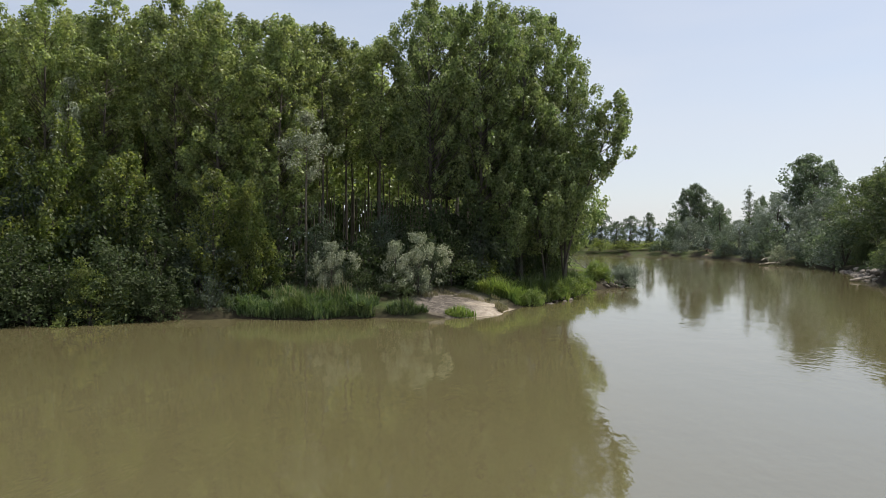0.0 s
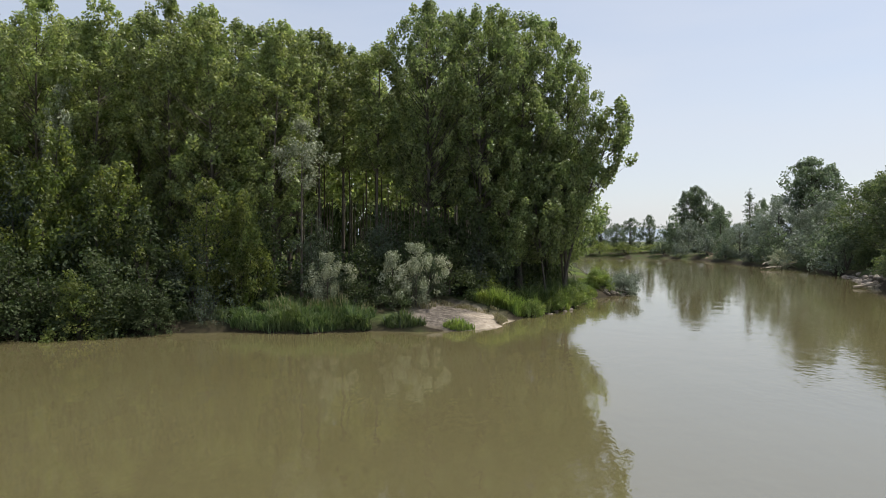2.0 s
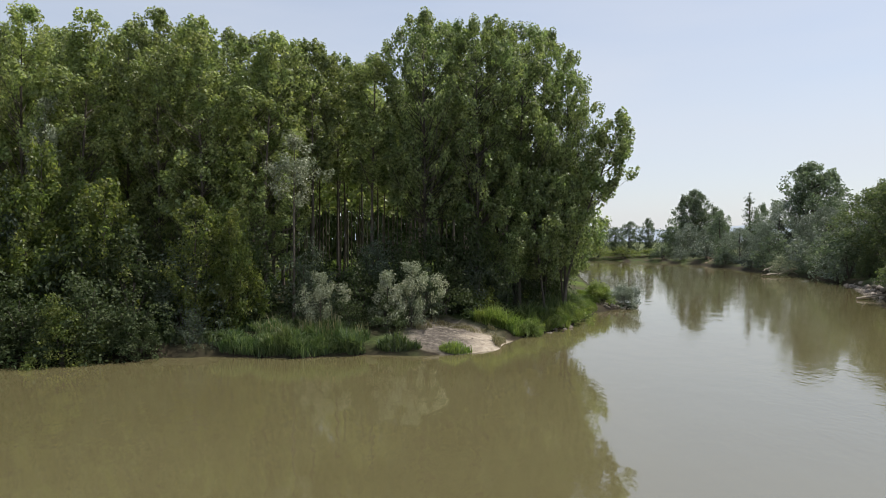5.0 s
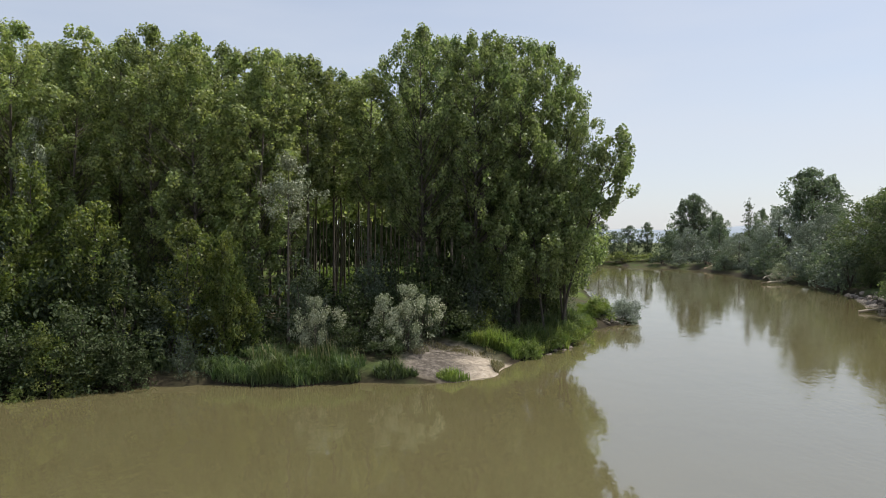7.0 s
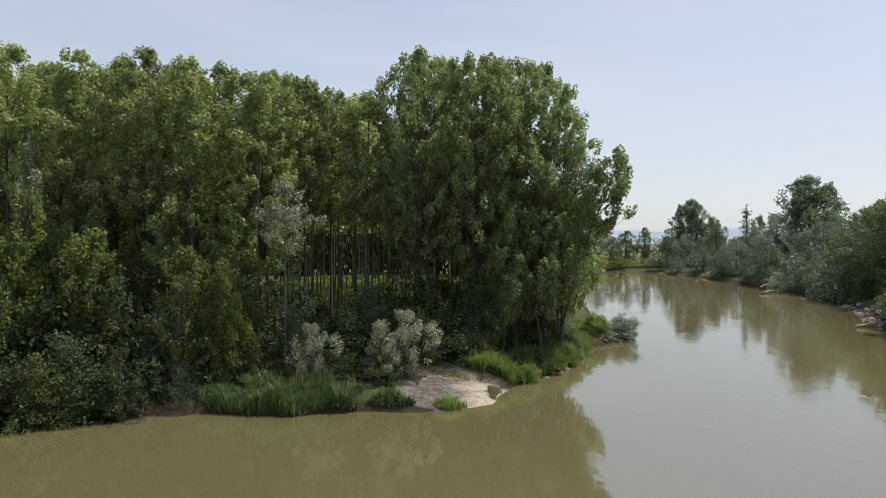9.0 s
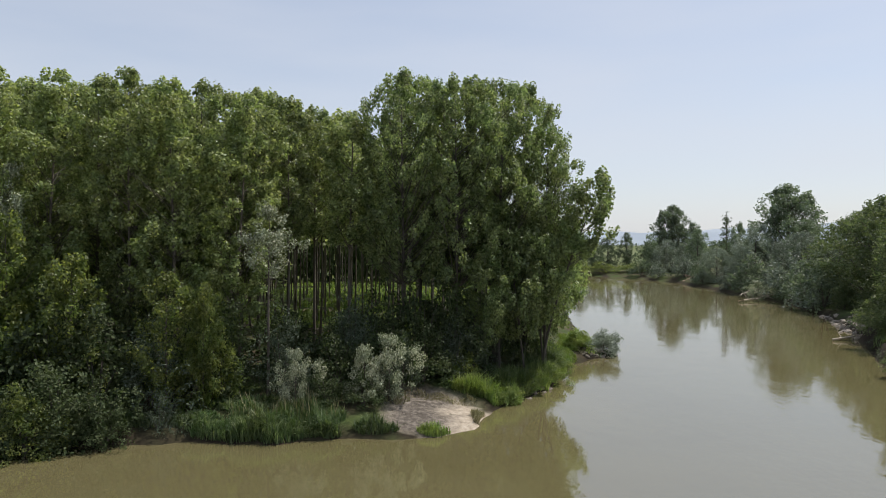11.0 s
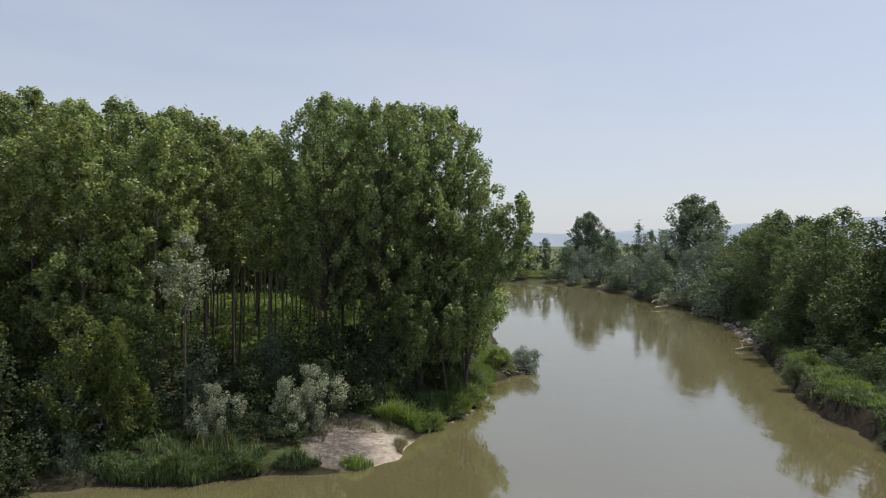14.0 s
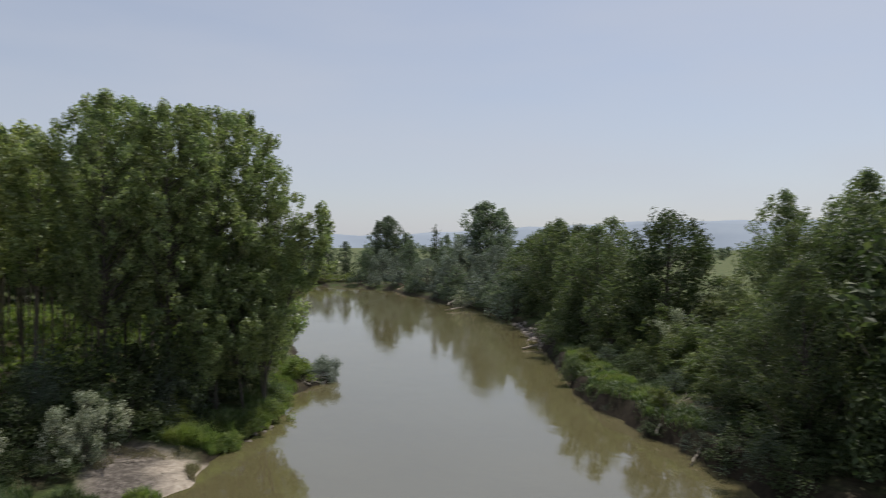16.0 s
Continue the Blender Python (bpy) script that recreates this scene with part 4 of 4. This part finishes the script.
# scrub added to turn the bare bank dark, as deep shade would
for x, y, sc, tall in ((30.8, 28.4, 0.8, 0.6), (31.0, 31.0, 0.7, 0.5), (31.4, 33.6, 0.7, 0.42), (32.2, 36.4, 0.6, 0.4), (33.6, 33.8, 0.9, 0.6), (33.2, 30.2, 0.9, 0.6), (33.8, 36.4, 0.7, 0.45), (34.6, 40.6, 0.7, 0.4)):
    plant("bank_shrub", SHADE[int(x * 10) % 3], x, y, "tangled scrub standing in for shade on the steep bank", "shrub", "bank shrubs", sc, tall, x * 91, z=0.3, parts=STEMS)
for x, y, k, sc, tall in ((41.6, 51.6, 0, 0.85, 0.72), (44.8, 57.4, 1, 1.0, 0.9), (41.6, 57.2, 2, 0.5, 0.4), (43.6, 63.0, 0, 0.6, 0.45), (40.2, 47.2, 2, 0.8, 0.6), (47.6, 51.0, 2, 1.0, 0.9), (37.6, 43.0, 1, 0.6, 0.45)):
    plant("green_shrub", VINE[k], x, y, "vine-covered light green bush on the grassy bank", "shrub", "vine bushes", sc, tall, x * 61, parts=STEMS)
# shade of the bank trees put on the grass as dark scrub
for i, (x, y) in enumerate(((37.6, 50.2), (38.8, 53.8), (40.0, 60.4), (41.6, 61.2), (42.2, 66.6), (37.0, 46.6), (43.6, 69.4), (39.6, 56.2))):
    plant("bank_shrub", SHADE[(0, 2, 1)[i % 3]], x, y, "low scrub on the grassy bank top, painted dark as shade", "shrub", "bank shrubs", 0.42 + 0.07 * (i * 7 % 3), 0.28 + 0.06 * (i * 5 % 3), i * 57, parts=STEMS)
plant("silver_willow_shrub", SILVER[1], 43.4, 54.4, "pale silvery shrub on the grassy bank", "shrub", "silver willows", 1.0, 1.35, 200, parts=STEMS)

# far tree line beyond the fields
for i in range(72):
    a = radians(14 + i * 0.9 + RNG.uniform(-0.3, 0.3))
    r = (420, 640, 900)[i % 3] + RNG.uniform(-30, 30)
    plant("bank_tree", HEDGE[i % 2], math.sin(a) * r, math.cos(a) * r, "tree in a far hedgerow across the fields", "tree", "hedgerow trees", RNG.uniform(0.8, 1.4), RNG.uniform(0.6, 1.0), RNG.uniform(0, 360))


# ---------------------------------------------------------------- grass
def grass_patch(name, label, spots, density, height, mat, seed, width=0.04, lean=0.35):
    """Blades on the ground over elliptical spots (x, y, rx, ry)."""
    rng = np.random.default_rng(seed)
    px, py = [], []
    for cx, cy, rx, ry in spots:
        n = int(density * math.pi * rx * ry)
        a, r = rng.uniform(0, 2 * np.pi, n), np.sqrt(rng.random(n))
        px.append(cx + rx * r * np.cos(a))
        py.append(cy + ry * r * np.sin(a))
    px, py = np.concatenate(px), np.concatenate(py)
    z = land(px, py)
    keep = z > 0.02
    px, py, z = px[keep], py[keep], z[keep]
    n = len(px)
    tuft = 0.5 + 0.55 * np.clip(0.5 + 0.6 * wobble(px, py, 1.6), 0, 1.3)
    h = height * tuft * rng.uniform(0.5, 1.15, n)
    a, l = rng.uniform(0, 2 * np.pi, n), rng.uniform(0, lean, n)
    p = np.stack([px, py, z - 0.03], -1)
    side = np.stack([np.cos(a), np.sin(a), 0 * a], -1) * width * rng.uniform(0.6, 1.3, (n, 1)) * 0.5
    b = a + rng.uniform(1, 2, n)
    bend = np.stack([np.cos(b), np.sin(b), 0 * b], -1) * (l * h)[:, None]
    mid = p + np.array([0, 0, 1]) * (h * 0.55)[:, None] + bend * 0.3
    tip = p + np.array([0, 0, 1]) * h[:, None] * (1 - 0.3 * l)[:, None] + bend
    v = np.stack([p - side, p + side, mid + side * 0.8, mid - side * 0.8, mid - side * 0.8, mid + side * 0.8, tip + side * 0.1, tip - side * 0.1], 1).reshape(-1, 3)
    f = (np.arange(n)[:, None, None] * 8 + np.array([[0, 1, 2, 3], [3, 2, 6, 7]])[None]).reshape(-1, 4)
    return tagged(new(name, quads_mesh(name, v, f, mat)), label, "grass", kind="stuff")


grass_patch("reed_bed", "tall green reeds and grass along the water", [(-14.2, 38.5, 1.2, 0.6), (-12.8, 38.6, 1.4, 0.8), (-11.0, 38.4, 1.9, 0.8), (-8.8, 39.0, 1.9, 0.8), (-9.8, 40.6, 2.6, 0.9), (-12.4, 40.3, 1.4, 0.8)], 340, 1.0, M_GRASS, 1, 0.05, 1.0)
grass_patch("reed_bed", "taller reed stalks with pale seed heads", [(-11.6, 40.4, 2.6, 0.8), (-8.6, 40.9, 1.5, 0.7)], 20, 1.45, M_DRYGRASS, 11, 0.04, 0.4)
grass_patch("weed_patch", "leafy green weeds at the foot of the shrubs", [(-12.0, 41.6, 4.0, 1.0), (-10.6, 39.2, 3.4, 0.7), (-15.6, 39.4, 1.8, 0.8), (-18.5, 39.0, 1.8, 0.6), (-20.5, 38.8, 1.2, 0.5)], 110, 0.75, M_GRASS, 12, 0.14, 1.3)
grass_patch("grass_tuft", "rounded green grass tuft at the edge of the sand", [(-5.3, 40.0, 1.3, 0.55)], 330, 0.75, M_GRASS, 2, 0.06, 1.0)
grass_patch("grass_tuft", "rounded green grass tuft at the edge of the sand", [(-1.8, 40.3, 1.2, 0.5)], 330, 0.6, M_GRASS_SUN, 13, 0.055, 1.0)
grass_patch("grass_tuft", "yellow-green grass tuft on the sand's edge", [(0.6, 43.9, 0.5, 1.3)], 420, 0.5, M_DRYGRASS, 14, 0.035, 0.7)
# crown-shaded and sunlit beach grass are painted in two grass colours
grass_patch("tall_grass", "tall lush grass behind the sandy beach", [(3.2, 51.2, 1.2, 1.4), (5.4, 55.6, 1.2, 2.0), (6.6, 59.4, 1.0, 2.0)], 300, 1.7, M_GRASS, 3, 0.06, 1.2)
grass_patch("tall_grass", "light green grass at the water's edge, coloured as sunlit", [(-0.4, 48.3, 1.0, 0.8), (0.8, 48.6, 1.1, 1.2), (1.9, 47.8, 0.9, 1.0), (3.4, 50.2, 0.8, 1.2), (5.2, 53.0, 0.9, 1.4), (6.4, 57.0, 0.8, 1.6)], 260, 1.3, M_GRASS_SUN, 23, 0.06, 1.2)
grass_patch("short_grass", "short grass on the low spit, coloured as sunlit", [(2.6, 48.9, 0.7, 1.0), (5.0, 52.6, 1.0, 0.8), (7.2, 60.5, 1.2, 3.0), (8.4, 65.5, 1.4, 2.5), (9.4, 68.6, 1.2, 1.0), (7.0, 66, 1.4, 4), (8.6, 61.5, 0.8, 2.0), (10.2, 71.5, 1.4, 2.0), (10.6, 76, 1.4, 3.0)], 240, 0.42, M_GRASS_SUN, 4, 0.04, 0.6)
grass_patch("understorey", "patchy green undergrowth between the poplar trunks", [(-6, 66, 10, 8), (-14, 82, 16, 9), (-8, 101, 18, 10), (-12, 124, 24, 14), (-14, 146, 24, 9)], 2.6, 1.0, M_GRASS_SUN, 31, 0.3, 1.3)
grass_patch("dry_grass", "dry yellow grass on top of the sand", [(-3.4, 46.2, 1.7, 0.9), (-1.2, 46.6, 1.6, 0.8), (-4.6, 44.6, 0.8, 1.0)], 150, 0.34, M_DRYGRASS, 5, 0.03, 0.8)
grass_patch("bank_grass", "sunlit grass on top of the steep bank", [(35.9, 53.4, 1.5, 2.8), (38.2, 60, 1.3, 2.6), (40.4, 66.4, 1.2, 2.2), (34.4, 46.5, 1.0, 2.0)], 190, 0.7, M_GRASS_SUN, 6, 0.05, 0.7)


grass_patch("bank_grass", "rank dark grass hanging over the steep bank", [(33.2, 41, 1.6, 5), (34.2, 50, 1.6, 5), (36.6, 57, 1.8, 5), (39.5, 64, 1.6, 4), (42.5, 71, 1.8, 5), (37.4, 49, 1.4, 3), (40.5, 57, 1.6, 4)], 55, 0.75, M_GRASS, 16, 0.07, 1.3)


# ---------------------------------------------------------------- driftwood and stones
def branch_mesh(name, points, r0, seed, twigs=5, mat=M_DRIFT):
    """A bent dead limb with side twigs."""
    rng = np.random.default_rng(seed)
    pts = np.array(points, float)
    u = np.linspace(0, 1, 12)
    main = np.stack([np.interp(u, np.linspace(0, 1, len(pts)), pts[:, k]) for k in range(3)], -1)
    main[1:-1] += rng.normal(size=(10, 3)) * r0 * 0.5
    pieces = [tube_arrays(main, r0 * np.linspace(1, 0.25, 12), 7)]
    span = np.linalg.norm(pts[-1] - pts[0])
    for i in range(twigs):
        w = rng.integers(3, 11)
        way = unit(rng.normal(size=3) * np.array([1, 1, 0.5]) + np.array([0, 0, 0.5])) * span * rng.uniform(0.12, 0.3)
        q = np.linspace(0, 1, 4)[:, None]
        pieces.append(tube_arrays(main[w] + way * q + rng.normal(size=(4, 3)) * 0.03 * q, r0 * 0.4 * np.linspace(1, 0.2, 4), 5))
    v, f = joined(pieces)
    return quads_mesh(name, v, f, mat, True)


M_DEAD = bark_material("dead_red_brown_wood", (0.15, 0.1, 0.07), (0.34, 0.25, 0.18))
for pts, r, sd, n, mat, label in (
        ([(50.5, 135, 0.3), (55, 138, 0.5), (59.5, 141, 1.2)], 0.16, 1, 7, M_DRIFT, "long bare drift branch stranded along the bank"),
        ([(53, 141, 0.9), (56, 145, 1.4), (59.5, 149, 3.2)], 0.12, 2, 3, M_DRIFT, "thin bare drift branch leaning on the bank"),
        ([(41.5, 82.5, 0.15), (44, 83.2, 0.5), (46.8, 84, 0.5)], 0.15, 3, 5, M_DRIFT, "pale bleached log lying in the shallows"),
        ([(31.0, 41, 0.5), (33, 42.5, 1.7), (36.5, 43.4, 2.4)], 0.08, 4, 6, M_DRIFT, "thin dead branch hanging over the steep bank"),
        ([(29.4, 35.5, 0.1), (31.0, 36.5, 0.7), (33.4, 37.4, 1.3)], 0.09, 5, 9, M_DRIFT, "heap of pale dead twigs at the water's edge"),
        ([(11.2, 68.4, 0.35), (12.6, 69.1, 0.4), (14.4, 69.4, 0.15)], 0.1, 6, 8, M_DRIFT, "tangle of dark driftwood on the spit"),
        ([(8.6, 66.8, 0.5), (10.4, 67.6, 0.4), (12.0, 67.8, 0.2)], 0.07, 7, 4, M_DRIFT, "thin driftwood stick on the spit"),
        ([(-6.9, 39.9, 0.15), (-6.2, 40.3, 0.35), (-5.6, 41.2, 0.5)], 0.14, 8, 2, M_DRIFT, "short pale log at the edge of the reeds"),
        ([(-4.8, 44.9, 0.95), (-3.2, 44.6, 0.9), (-1.6, 45.6, 1.1)], 0.05, 9, 5, M_DRIFT, "thin grey stick lying on the sand"),
        ([(-20.6, 38.2, 0.3), (-19.3, 38.6, 0.6), (-17.8, 38.9, 0.7)], 0.07, 10, 8, M_DRIFT, "tangled pale roots on the bank")):
    tagged(new("drift_branch", branch_mesh("drift_branch", pts, r, sd, n, mat)), label, "driftwood", "driftwood")
dead = branch_mesh("fallen_tree", [(58.6, 198.5, 0.0), (62.4, 200.5, 2.0), (66.2, 203, 5.0)], 0.35, 20, 26, M_DEAD)
tagged(new("fallen_tree", dead), "fallen dead tree with rusty brown twigs in the river", "tree")


def beach_litter():
    """Flood-borne twigs and chips strewn over the beach half painted with grey shade."""
    rng = np.random.default_rng(77)
    pieces = []
    while len(pieces) < 220:
        x, y = rng.uniform(-6.2, 0.2), rng.uniform(40.4, 46.6)
        z = float(land(x, y))
        if z < 0.08 or sand_share(x, y) < 0.2 or rng.random() < (x + 4.2) / 5:
            continue
        a, ln = rng.uniform(0, 2 * np.pi), rng.uniform(0.08, 0.5) * rng.random() + 0.06
        u = np.linspace(-0.5, 0.5, 3)[:, None]
        pts = np.array([x, y, z + 0.015]) + np.array([math.cos(a), math.sin(a), rng.uniform(-0.05, 0.2)]) * ln * u + rng.normal(size=(3, 3)) * 0.02
        pieces.append(tube_arrays(pts, np.array([0.8, 1.0, 0.5]) * rng.uniform(0.006, 0.016), 4))
    v, f = joined(pieces)
    tagged(new("beach_litter", quads_mesh("beach_litter", v, f, M_DRIFT, True)), "scattered pale twigs and chips on the shade-greyed sand", "driftwood", kind="stuff")


beach_litter()


def stone_mesh(name, seed):
    rng = np.random.default_rng(seed)
    bm = bmesh.new()
    bmesh.ops.create_icosphere(bm, subdivisions=2, radius=0.5)
    ph = rng.uniform(0, 6, 6)
    for v in bm.verts:
        c = v.co
        k = 1 + 0.16 * math.sin(c.x * 5 + ph[0]) + 0.14 * math.sin(c.y * 6 + ph[1]) + 0.10 * math.sin(c.z * 7 + ph[2] + c.x * 4)
        v.co = Vector((c.x * k * 1.2, c.y * k, c.z * k * 0.7))
    me = bpy.data.meshes.new(name)
    bm.to_mesh(me)
    bm.free()
    me.materials.append(M_STONE)
    return me


STONES = [stone_mesh("stone", 200 + k) for k in range(4)]


def stones(count, a, b, spread_w, lo, hi, seed, label, group):
    rng = np.random.default_rng(seed)
    for i in range(count):
        u = rng.random()
        x = a[0] + (b[0] - a[0]) * u + rng.normal() * spread_w
        y = a[1] + (b[1] - a[1]) * u + rng.normal() * spread_w
        size = rng.uniform(lo, hi)
        ob = new("boulder" if hi > 0.6 else "stone", STONES[i % 4])
        ob.matrix_basis = Matrix.LocRotScale((x, y, max(float(land(x, y)), -0.1) + size * 0.12), Euler(rng.uniform(-0.5, 0.5, 3) + np.array([0, 0, rng.uniform(0, 6)])), (size,) * 3)
        tagged(ob, label, "rock", group)


stones(80, (45.6, 83.6), (54.2, 109), 0.6, 0.25, 0.8, 31, "pale grey broken boulder on the river bank", "bank boulders")
stones(14, (10.8, 67.6), (13.8, 69.3), 0.35, 0.2, 0.5, 32, "small pale stone on the spit", "spit stones")
stones(12, (3.2, 49.0), (6.4, 54.2), 0.25, 0.15, 0.4, 33, "small brown stone at the water's edge", "shore stones")
